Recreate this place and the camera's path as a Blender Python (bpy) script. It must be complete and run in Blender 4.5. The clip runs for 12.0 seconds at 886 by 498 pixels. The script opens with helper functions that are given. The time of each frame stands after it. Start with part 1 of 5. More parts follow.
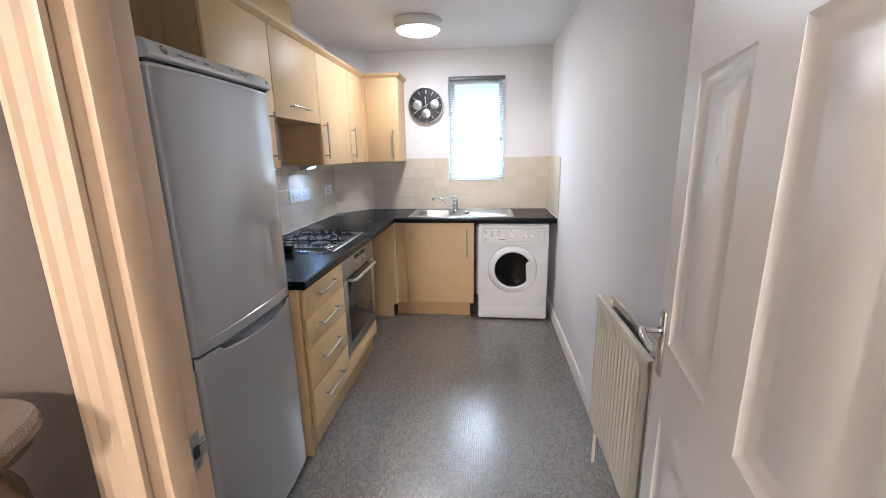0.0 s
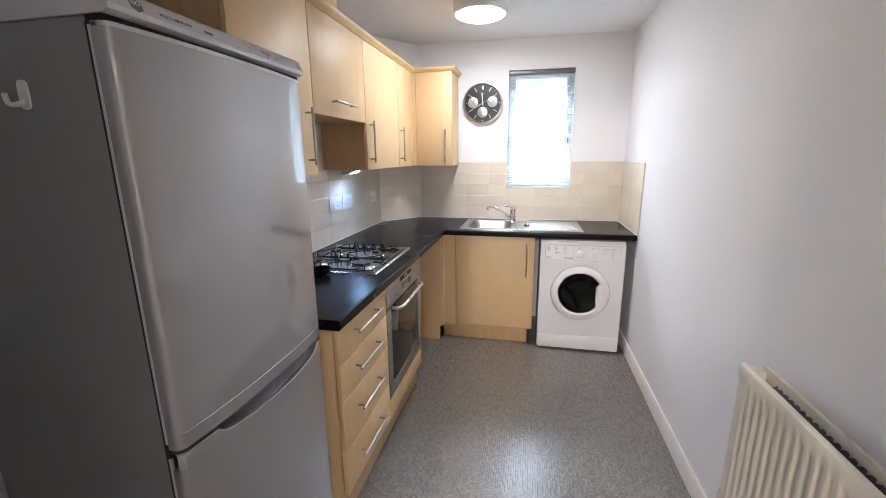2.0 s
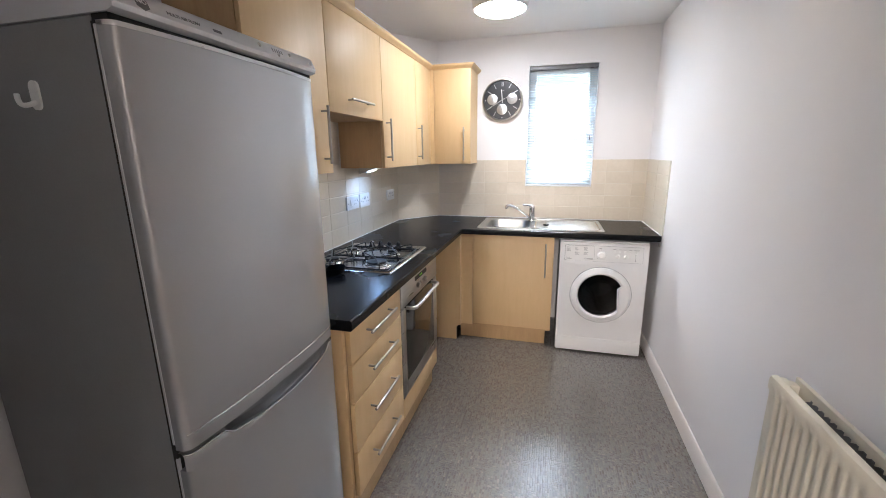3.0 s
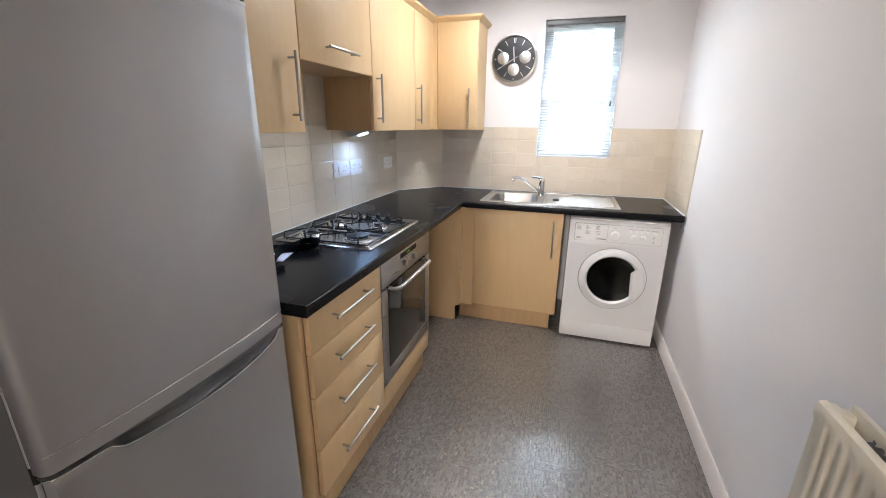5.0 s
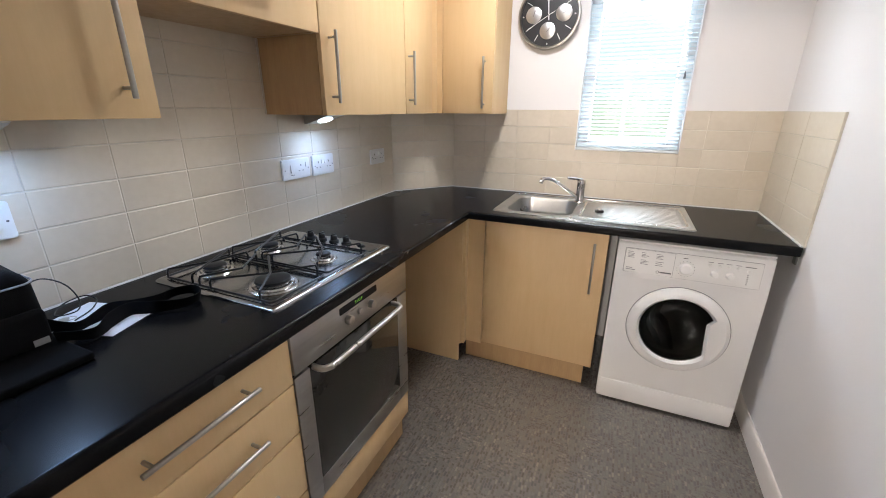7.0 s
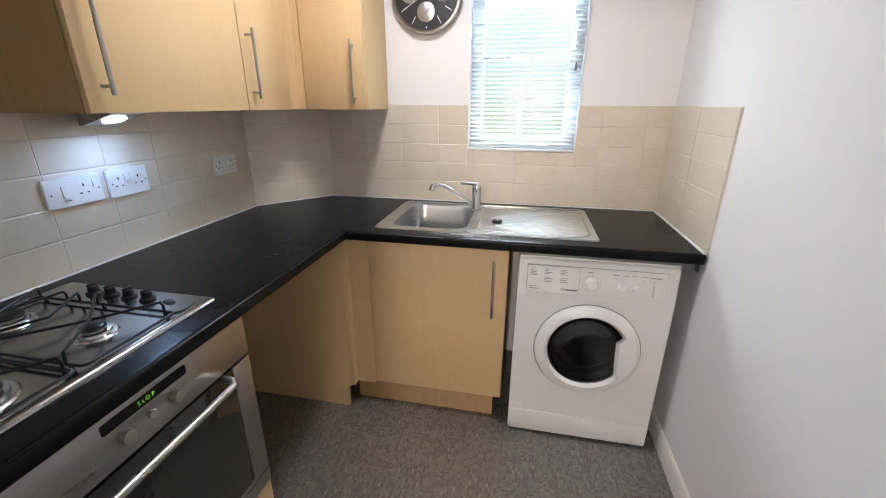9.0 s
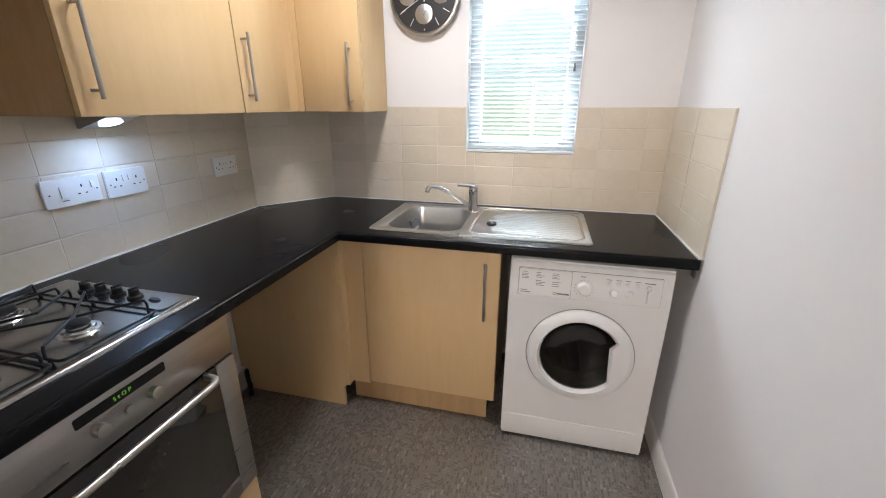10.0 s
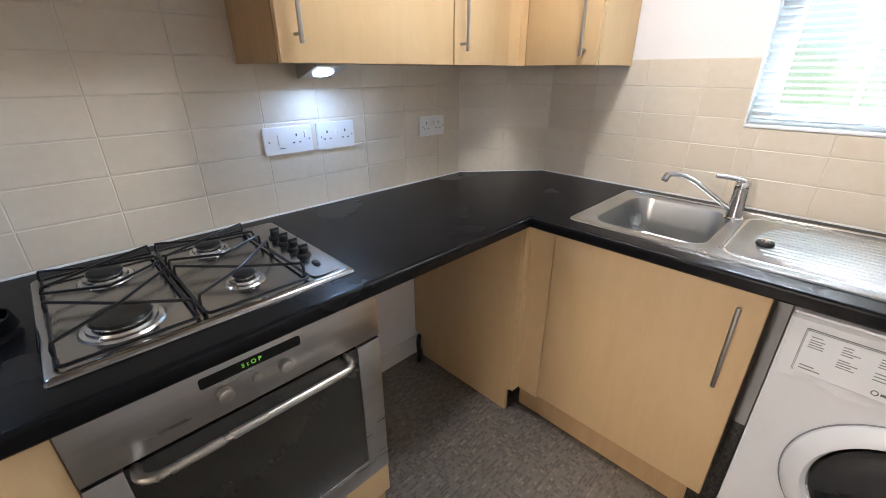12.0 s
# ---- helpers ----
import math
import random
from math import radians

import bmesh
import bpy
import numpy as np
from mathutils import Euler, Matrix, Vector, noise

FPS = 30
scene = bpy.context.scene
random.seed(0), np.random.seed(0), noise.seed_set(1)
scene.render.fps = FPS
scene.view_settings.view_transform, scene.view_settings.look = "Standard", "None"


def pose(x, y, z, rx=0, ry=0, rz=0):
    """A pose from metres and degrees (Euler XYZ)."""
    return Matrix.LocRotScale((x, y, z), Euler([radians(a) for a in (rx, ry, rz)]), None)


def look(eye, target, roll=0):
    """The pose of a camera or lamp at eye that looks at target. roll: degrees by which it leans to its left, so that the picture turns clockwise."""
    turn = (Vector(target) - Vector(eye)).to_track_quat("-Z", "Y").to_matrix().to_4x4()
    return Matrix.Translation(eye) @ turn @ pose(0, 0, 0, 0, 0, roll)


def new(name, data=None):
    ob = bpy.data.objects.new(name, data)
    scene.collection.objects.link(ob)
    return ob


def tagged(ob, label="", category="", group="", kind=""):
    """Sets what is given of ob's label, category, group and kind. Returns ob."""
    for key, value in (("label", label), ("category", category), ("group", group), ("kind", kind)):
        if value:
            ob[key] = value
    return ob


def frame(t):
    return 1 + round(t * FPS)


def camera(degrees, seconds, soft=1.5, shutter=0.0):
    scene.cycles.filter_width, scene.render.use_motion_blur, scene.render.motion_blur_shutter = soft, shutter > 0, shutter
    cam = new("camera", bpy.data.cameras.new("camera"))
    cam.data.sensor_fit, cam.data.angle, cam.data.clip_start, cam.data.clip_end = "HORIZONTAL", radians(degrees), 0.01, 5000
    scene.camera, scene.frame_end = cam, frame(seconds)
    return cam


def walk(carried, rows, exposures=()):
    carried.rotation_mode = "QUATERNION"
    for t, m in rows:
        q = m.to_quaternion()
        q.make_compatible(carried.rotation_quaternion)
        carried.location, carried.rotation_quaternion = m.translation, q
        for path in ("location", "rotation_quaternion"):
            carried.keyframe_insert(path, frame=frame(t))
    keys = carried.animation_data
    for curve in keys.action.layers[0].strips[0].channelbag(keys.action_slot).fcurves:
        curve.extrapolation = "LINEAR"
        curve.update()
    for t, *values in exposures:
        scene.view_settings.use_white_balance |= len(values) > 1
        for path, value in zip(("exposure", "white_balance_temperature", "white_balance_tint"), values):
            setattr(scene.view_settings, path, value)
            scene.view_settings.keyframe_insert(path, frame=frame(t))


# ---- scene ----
cam = camera(95.4, 12.0, soft=0.95)
PATH = [
    (0, (1.422, 0.21, 1.443), (1.209, 2.145, 0.985), -1.0),
    (0.5, (1.393, 0.337, 1.437), (1.09, 2.258, 0.97), -0.7),
    (1, (1.303, 0.496, 1.453), (1.002, 2.42, 0.996), -0.3),
    (1.5, (1.25, 0.579, 1.454), (0.911, 2.497, 0.998), -0.3),
    (2, (1.259, 0.621, 1.461), (0.85, 2.527, 1.012), -0.5),
    (2.5, (1.284, 0.651, 1.46), (0.823, 2.544, 1.009), -0.6),
    (3, (1.274, 0.657, 1.464), (0.769, 2.537, 1.005), -0.6),
    (5, (1.329, 0.913, 1.418), (0.761, 2.738, 0.83), 0.6),
    (5.5, (1.318, 1.124, 1.399), (0.721, 2.928, 0.776), 0.9),
    (6, (1.3, 1.345, 1.41), (0.628, 3.117, 0.77), 0.8),
    (6.5, (1.336, 1.524, 1.408), (0.562, 3.25, 0.758), 0.4),
    (8.5, (1.282, 2.063, 1.417), (0.783, 3.873, 0.726), 0.2),
    (9, (1.35, 2.1, 1.411), (0.983, 3.946, 0.734), 0.3),
    (9.5, (1.404, 2.12, 1.41), (1.048, 3.971, 0.742), 0.2),
    (10, (1.447, 2.125, 1.415), (1.0, 3.955, 0.742), 0.1),
    (10.5, (1.453, 2.155, 1.404), (0.868, 3.933, 0.7), 0.1),
    (11, (1.412, 2.266, 1.375), (0.631, 3.949, 0.629), -0.1),
    (11.5, (1.336, 2.367, 1.361), (0.308, 3.892, 0.574), -0.1),
    (12, (1.345, 2.463, 1.368), (0.052, 3.755, 0.558), 0.0),
]
walk(cam, [(t, look(eye, target, roll)) for t, eye, target, roll in PATH],
     [(0, 0.80, 5700, 10), (1, 0.95, 5700, 10), (3, 0.92, 5800, 10), (5, 0.90, 5950, 10), (6.5, 0.78, 6150, 10), (8.5, 0.56, 6050, 10), (10.5, 0.56, 6100, 10), (11.5, 0.74, 6150, 10), (12, 0.84, 6050, 10)])

# ---- world and light ----
world = bpy.data.worlds.new("sky")
scene.world = world
world.use_nodes = True
wn = world.node_tree.nodes
sky = wn.new("ShaderNodeTexSky")
sky.sky_type, sky.sun_disc = "NISHITA", False
sky.sun_elevation, sky.sun_rotation = radians(38), radians(200)
world.node_tree.links.new(sky.outputs[0], wn["Background"].inputs[0])
wn["Background"].inputs[1].default_value = 0.12
LAMP_W, HALL_W, SPOT_W, SKY_GLOW = 11.0, 195.0, 0.9, 40.0


def light(name, kind, m, watts, colour, size=0.1):
    data = bpy.data.lights.new(name, kind)
    data.energy, data.color = watts, colour
    if kind == "AREA":
        data.shape, data.size = "DISK", size
    else:
        data.shadow_soft_size = size
    ob = new(name, data)
    ob.matrix_world = m
    return ob


sun = bpy.data.lights.new("sun", "SUN")
sun.energy, sun.angle, sun.color = 1.0, radians(12), (1.0, 0.96, 0.9)
sun_ob = new("sun", sun)
sun_ob.matrix_world = look((3, 12, 9), (1, 14, 0))


# ---- materials ----
def link(nt, a, b):
    nt.links.new(a, b)


def mat(name, a, b=None, rough=0.5, metal=0.0, scale=6.0, stretch=(1, 1, 1), fine=120.0, bump=0.0, rvar=0.08,
        each=0.0, coat=0.0, spec=0.5, bump_scale=None):
    """Two colours mixed by a coarse and a fine noise, roughness that wanders, fine relief."""
    m = bpy.data.materials.new(name)
    m.use_nodes = True
    nt = m.node_tree
    p = nt.nodes["Principled BSDF"]
    b = b or tuple(0.9 * v for v in a)
    tc = nt.nodes.new("ShaderNodeTexCoord")
    mp = nt.nodes.new("ShaderNodeMapping")
    mp.inputs["Scale"].default_value = stretch
    link(nt, tc.outputs["Object"], mp.inputs[0])
    n1 = nt.nodes.new("ShaderNodeTexNoise")
    n1.inputs["Scale"].default_value, n1.inputs["Detail"].default_value = scale, 4
    n2 = nt.nodes.new("ShaderNodeTexNoise")
    n2.inputs["Scale"].default_value, n2.inputs["Detail"].default_value = fine, 2
    link(nt, mp.outputs[0], n1.inputs[0])
    link(nt, mp.outputs[0], n2.inputs[0])
    mix = nt.nodes.new("ShaderNodeMix")
    mix.data_type = "FLOAT"
    mix.inputs[0].default_value = 0.35
    link(nt, n1.outputs[0], mix.inputs[2])
    link(nt, n2.outputs[0], mix.inputs[3])
    fac = mix.outputs[0]
    if each:
        info = nt.nodes.new("ShaderNodeObjectInfo")
        add = nt.nodes.new("ShaderNodeMath")
        add.operation = "MULTIPLY_ADD"
        add.inputs[1].default_value, add.inputs[2].default_value = each, -each / 2
        link(nt, info.outputs["Random"], add.inputs[0])
        add2 = nt.nodes.new("ShaderNodeMath")
        link(nt, fac, add2.inputs[0])
        link(nt, add.outputs[0], add2.inputs[1])
        fac = add2.outputs[0]
        shift = nt.nodes.new("ShaderNodeVectorMath")
        link(nt, tc.outputs["Object"], shift.inputs[0])
        link(nt, info.outputs["Location"], shift.inputs[1])
        link(nt, shift.outputs[0], mp.inputs[0])
    ramp = nt.nodes.new("ShaderNodeValToRGB")
    ramp.color_ramp.elements[0].position, ramp.color_ramp.elements[1].position = 0.33, 0.67
    ramp.color_ramp.elements[0].color, ramp.color_ramp.elements[1].color = (*a, 1), (*b, 1)
    link(nt, fac, ramp.inputs[0])
    link(nt, ramp.outputs[0], p.inputs["Base Color"])
    rr = nt.nodes.new("ShaderNodeMapRange")
    rr.inputs[3].default_value, rr.inputs[4].default_value = max(0.02, rough - rvar), min(1, rough + rvar)
    link(nt, n1.outputs[0], rr.inputs[0])
    link(nt, rr.outputs[0], p.inputs["Roughness"])
    p.inputs["Metallic"].default_value = metal
    p.inputs["Coat Weight"].default_value = coat
    p.inputs["Specular IOR Level"].default_value = spec
    if bump:
        bn = nt.nodes.new("ShaderNodeBump")
        bn.inputs["Strength"].default_value, bn.inputs["Distance"].default_value = bump, 0.002
        src = n2
        if bump_scale:
            src = nt.nodes.new("ShaderNodeTexNoise")
            src.inputs["Scale"].default_value, src.inputs["Detail"].default_value = bump_scale, 5
            link(nt, mp.outputs[0], src.inputs[0])
        link(nt, src.outputs[0], bn.inputs["Height"])
        link(nt, bn.outputs[0], p.inputs["Normal"])
    return m


def glow(name, colour, strength):
    m = bpy.data.materials.new(name)
    m.use_nodes = True
    p = m.node_tree.nodes["Principled BSDF"]
    p.inputs["Base Color"].default_value = (*colour, 1)
    p.inputs["Emission Color"].default_value = (*colour, 1)
    p.inputs["Emission Strength"].default_value = strength
    return m


def glass(name, colour=(1, 1, 1), rough=0.0):
    m = bpy.data.materials.new(name)
    m.use_nodes = True
    p = m.node_tree.nodes["Principled BSDF"]
    p.inputs["Base Color"].default_value = (*colour, 1)
    p.inputs["Transmission Weight"].default_value = 1
    p.inputs["Roughness"].default_value = rough
    return m


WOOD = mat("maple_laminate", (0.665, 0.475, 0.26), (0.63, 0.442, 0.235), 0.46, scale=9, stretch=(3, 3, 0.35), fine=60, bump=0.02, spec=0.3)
WOOD_IN = mat("maple_darker", (0.50, 0.33, 0.165), (0.42, 0.27, 0.13), 0.42, scale=9, stretch=(3, 3, 0.35), fine=60)
PAINT = mat("wall_paint", (0.80, 0.778, 0.772), (0.78, 0.758, 0.752), 0.62, scale=1.5, fine=260, bump=0.12, spec=0.3)
CEIL = mat("ceiling_paint", (0.84, 0.83, 0.82), (0.82, 0.81, 0.80), 0.8, scale=1.5, fine=200, bump=0.1)
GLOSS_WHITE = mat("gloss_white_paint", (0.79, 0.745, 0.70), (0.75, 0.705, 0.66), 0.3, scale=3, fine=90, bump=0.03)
# Door gloss taken darker and warmer: the frame's hall light is in the colour.
DIMMED_FRAME = mat("dimmed_warm_gloss", (0.40, 0.295, 0.20), (0.38, 0.28, 0.188), 0.34, scale=3, fine=90, bump=0.03)
# Taupe paint, taken darker again so the wall stays dim under the fill.
HALL_PAINT = mat("dimmed_hall_paint", (0.078, 0.055, 0.042), (0.068, 0.048, 0.037), 0.7, scale=2, fine=200, bump=0.08)
TILE = mat("beige_tile", (0.66, 0.585, 0.475), (0.605, 0.53, 0.42), 0.3, scale=5, fine=40, bump=0.18, bump_scale=7, each=0.3, rvar=0.015)
GROUT = mat("grout", (0.64, 0.595, 0.51), (0.59, 0.54, 0.46), 0.85, scale=20, fine=200, bump=0.3)
BLACK_TOP = mat("black_worktop", (0.0045, 0.0045, 0.005), (0.008, 0.008, 0.009), 0.27, scale=3, fine=420, bump=0.02, rvar=0.02, spec=0.12)
STEEL = mat("brushed_steel", (0.43, 0.42, 0.405), (0.37, 0.36, 0.35), 0.3, 1.0, scale=4, stretch=(1, 1, 14), fine=90, bump=0.02)
SINK_STEEL = mat("sink_steel", (0.60, 0.60, 0.59), (0.53, 0.53, 0.52), 0.24, 1.0, scale=9, fine=160)
DRAINER_STEEL = mat("satin_sink_steel", (0.50, 0.50, 0.49), (0.43, 0.43, 0.42), 0.3, 1.0, scale=9, fine=160)
BAR_STEEL = mat("satin_bar_steel", (0.46, 0.44, 0.40), (0.40, 0.38, 0.35), 0.3, 1.0, scale=12, fine=160)
CHROME = mat("chrome", (0.72, 0.72, 0.73), (0.64, 0.64, 0.65), 0.09, 1.0, scale=8, fine=90, rvar=0.04)
FRIDGE = mat("silver_grey_paint", (0.36, 0.36, 0.372), (0.345, 0.345, 0.357), 0.36, 0.45, scale=3, fine=300, rvar=0.03, coat=1.0)
FRIDGE.node_tree.nodes["Principled BSDF"].inputs["Coat IOR"].default_value = 1.75
FRIDGE.node_tree.nodes["Principled BSDF"].inputs["Coat Roughness"].default_value = 0.04
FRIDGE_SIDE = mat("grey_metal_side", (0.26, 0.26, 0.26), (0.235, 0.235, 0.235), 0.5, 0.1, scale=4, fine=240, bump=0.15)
FRIDGE_TRIM = mat("light_silver_plastic", (0.60, 0.60, 0.61), (0.57, 0.57, 0.58), 0.3, 0.15, scale=5, fine=200)
# Near-black for gaps and holes: their shade is put in as colour.
DARK = mat("dark_gap", (0.012, 0.012, 0.012), (0.02, 0.02, 0.02), 0.8, scale=9)
APPLIANCE = mat("white_enamel", (0.76, 0.755, 0.75), (0.752, 0.747, 0.742), 0.3, scale=3, fine=200, rvar=0.01)
PLASTIC = mat("white_plastic", (0.78, 0.775, 0.76), (0.74, 0.735, 0.72), 0.32, scale=5, fine=200)
PALE_GREY = mat("pale_grey_print", (0.26, 0.26, 0.27), (0.22, 0.22, 0.23), 0.5, scale=9)
RAD = mat("cream_radiator_enamel", (0.66, 0.61, 0.50), (0.62, 0.57, 0.465), 0.36, scale=3, fine=200, bump=0.03)
RUBBER = mat("black_plastic", (0.007, 0.007, 0.007), (0.012, 0.012, 0.012), 0.38, scale=9, fine=200, spec=0.3)
IRON = mat("black_enamel_wire", (0.006, 0.006, 0.0065), (0.010, 0.010, 0.010), 0.3, scale=9, fine=200, spec=0.3)
FABRIC = mat("black_nylon", (0.0018, 0.0018, 0.0022), (0.0035, 0.0035, 0.004), 0.85, scale=20, fine=700, bump=0.4, spec=0.12)
OVEN_GLASS = mat("dark_oven_glass", (0.018, 0.017, 0.014), (0.024, 0.022, 0.018), 0.06, scale=3, fine=60, rvar=0.03)
# Steel taken near black: the unlit inside of the drum is in the colour.
DRUM = mat("darkened_drum_steel", (0.035, 0.035, 0.034), (0.022, 0.022, 0.021), 0.4, 1.0, scale=9)
CLOCK_FACE = mat("black_dial", (0.018, 0.018, 0.02), (0.025, 0.025, 0.028), 0.35, scale=5)
DIAL = mat("spun_aluminium", (0.55, 0.55, 0.55), (0.40, 0.40, 0.40), 0.3, 1.0, scale=14, fine=200)
UPVC = mat("white_upvc", (0.80, 0.81, 0.82), (0.77, 0.78, 0.79), 0.3, scale=3, fine=100)
SLAT = mat("white_slat", (0.64, 0.72, 0.77), (0.61, 0.69, 0.74), 0.4, scale=3, fine=100)
GREY_RAIL = mat("grey_blind_rail", (0.16, 0.16, 0.165), (0.13, 0.13, 0.135), 0.4, 0.3, scale=6)
PAPER = mat("paper", (0.75, 0.76, 0.80), (0.70, 0.71, 0.75), 0.7, scale=9)
BROWN_GLAZE = mat("brown_glazed", (0.085, 0.055, 0.038), (0.06, 0.04, 0.027), 0.12, 0.0, scale=5)
BRASS = mat("brass", (0.45, 0.33, 0.16), (0.36, 0.26, 0.12), 0.3, 1.0, scale=9)
CARPET = mat("hall_carpet", (0.22, 0.18, 0.14), (0.16, 0.13, 0.10), 0.95, scale=9, fine=300, bump=0.6)
OPAL = glow("opal_diffuser", (1.0, 0.965, 0.935), 0.0)
GREEN_LED = glow("green_display", (0.35, 1.0, 0.08), 0.10)
HOB_STEEL = mat("polished_hob_steel", (0.37, 0.36, 0.35), (0.28, 0.275, 0.27), 0.2, 1.0, scale=5, fine=120)
SCREEN = mat("black_display_window", (0.006, 0.006, 0.006), (0.009, 0.009, 0.009), 0.5, scale=9, spec=0.15)
LED = glow("led_lens", (0.75, 0.88, 1.0), 5.0)
PANE = glass("window_glass")
TINT = glass("tinted_bowl_glass", (0.19, 0.195, 0.20))
TINT.node_tree.nodes["Principled BSDF"].inputs["IOR"].default_value = 1.25


def floor_material():
    """Vinyl printed with short grey dashes, lightly embossed."""
    m = bpy.data.materials.new("mosaic_vinyl")
    m.use_nodes = True
    nt = m.node_tree
    p = nt.nodes["Principled BSDF"]
    tc = nt.nodes.new("ShaderNodeTexCoord")
    mp = nt.nodes.new("ShaderNodeMapping")
    mp.inputs["Rotation"].default_value = (0, 0, radians(90))
    link(nt, tc.outputs["Object"], mp.inputs[0])
    turned = nt.nodes.new("ShaderNodeMapping")
    turned.inputs["Location"].default_value = (0.41, 0.13, 0)
    link(nt, tc.outputs["Object"], turned.inputs[0])
    cells = []
    for source, wide in ((mp, 0.025), (turned, 0.018)):
        br = nt.nodes.new("ShaderNodeTexBrick")
        br.inputs["Scale"].default_value = 1.0
        br.inputs["Brick Width"].default_value, br.inputs["Row Height"].default_value = wide, 0.0112
        br.inputs["Mortar Size"].default_value, br.inputs["Mortar Smooth"].default_value = 0.0019, 0.3
        br.inputs["Color1"].default_value, br.inputs["Color2"].default_value = (0, 0, 0, 1), (1, 1, 1, 1)
        br.inputs["Mortar"].default_value = (0.30, 0.30, 0.30, 1)
        br.offset, br.offset_frequency, br.squash, br.squash_frequency = 0.37, 2, 0.6, 3
        link(nt, source.outputs[0], br.inputs[0])
        cells.append(br)
    patch = nt.nodes.new("ShaderNodeTexNoise")
    patch.inputs["Scale"].default_value, patch.inputs["Detail"].default_value = 9.0, 1
    link(nt, tc.outputs["Object"], patch.inputs[0])
    side = nt.nodes.new("ShaderNodeMath")
    side.operation = "GREATER_THAN"
    side.inputs[1].default_value = 0.56
    link(nt, patch.outputs[0], side.inputs[0])
    pick = nt.nodes.new("ShaderNodeMix")
    pick.data_type = "RGBA"
    link(nt, side.outputs[0], pick.inputs[0])
    link(nt, cells[0].outputs[0], pick.inputs[6])
    link(nt, cells[1].outputs[0], pick.inputs[7])
    gap = nt.nodes.new("ShaderNodeMix")
    gap.data_type = "FLOAT"
    link(nt, side.outputs[0], gap.inputs[0])
    link(nt, cells[0].outputs["Fac"], gap.inputs[2])
    link(nt, cells[1].outputs["Fac"], gap.inputs[3])
    shade = nt.nodes.new("ShaderNodeValToRGB")
    e = shade.color_ramp.elements
    e[0].position, e[0].color = 0.0, (0.060, 0.054, 0.048, 1)
    e[1].position, e[1].color = 1.0, (0.33, 0.30, 0.265, 1)
    for at, tint in ((0.13, (0.055, 0.048, 0.042)), (0.22, (0.115, 0.102, 0.089)), (0.75, (0.170, 0.152, 0.133))):
        e.new(at).color = (*tint, 1)
    link(nt, pick.outputs[2], shade.inputs[0])
    var = nt.nodes.new("ShaderNodeMix")
    var.data_type, var.blend_type = "RGBA", "MULTIPLY"
    var.inputs[0].default_value = 0.55
    link(nt, shade.outputs[0], var.inputs[6])
    n = nt.nodes.new("ShaderNodeTexNoise")
    n.inputs["Scale"].default_value, n.inputs["Detail"].default_value = 3.0, 6
    link(nt, tc.outputs["Object"], n.inputs[0])
    rp = nt.nodes.new("ShaderNodeValToRGB")
    rp.color_ramp.elements[0].color, rp.color_ramp.elements[1].color = (0.7, 0.68, 0.66, 1), (1.15, 1.13, 1.1, 1)
    link(nt, n.outputs[0], rp.inputs[0])
    link(nt, rp.outputs[0], var.inputs[7])
    link(nt, var.outputs[2], p.inputs["Base Color"])
    bw = nt.nodes.new("ShaderNodeRGBToBW")
    link(nt, pick.outputs[2], bw.inputs[0])
    rr = nt.nodes.new("ShaderNodeMapRange")
    rr.inputs[3].default_value, rr.inputs[4].default_value = 0.46, 0.13
    link(nt, bw.outputs[0], rr.inputs[0])
    rough = nt.nodes.new("ShaderNodeMix")
    rough.data_type = "FLOAT"
    rough.inputs[3].default_value = 0.6
    link(nt, gap.outputs[0], rough.inputs[0])
    link(nt, rr.outputs[0], rough.inputs[2])
    link(nt, rough.outputs[0], p.inputs["Roughness"])
    p.inputs["Specular IOR Level"].default_value = 1.0
    bn = nt.nodes.new("ShaderNodeBump")
    bn.inputs["Strength"].default_value, bn.inputs["Distance"].default_value = 0.8, 0.0014
    bn.invert = True
    link(nt, gap.outputs[0], bn.inputs["Height"])
    link(nt, bn.outputs[0], p.inputs["Normal"])
    p.inputs["Coat Weight"].default_value, p.inputs["Coat Roughness"].default_value, p.inputs["Coat IOR"].default_value = 1.0, 0.27, 1.65
    link(nt, bn.outputs[0], p.inputs["Coat Normal"])
    return m


FLOOR = floor_material()


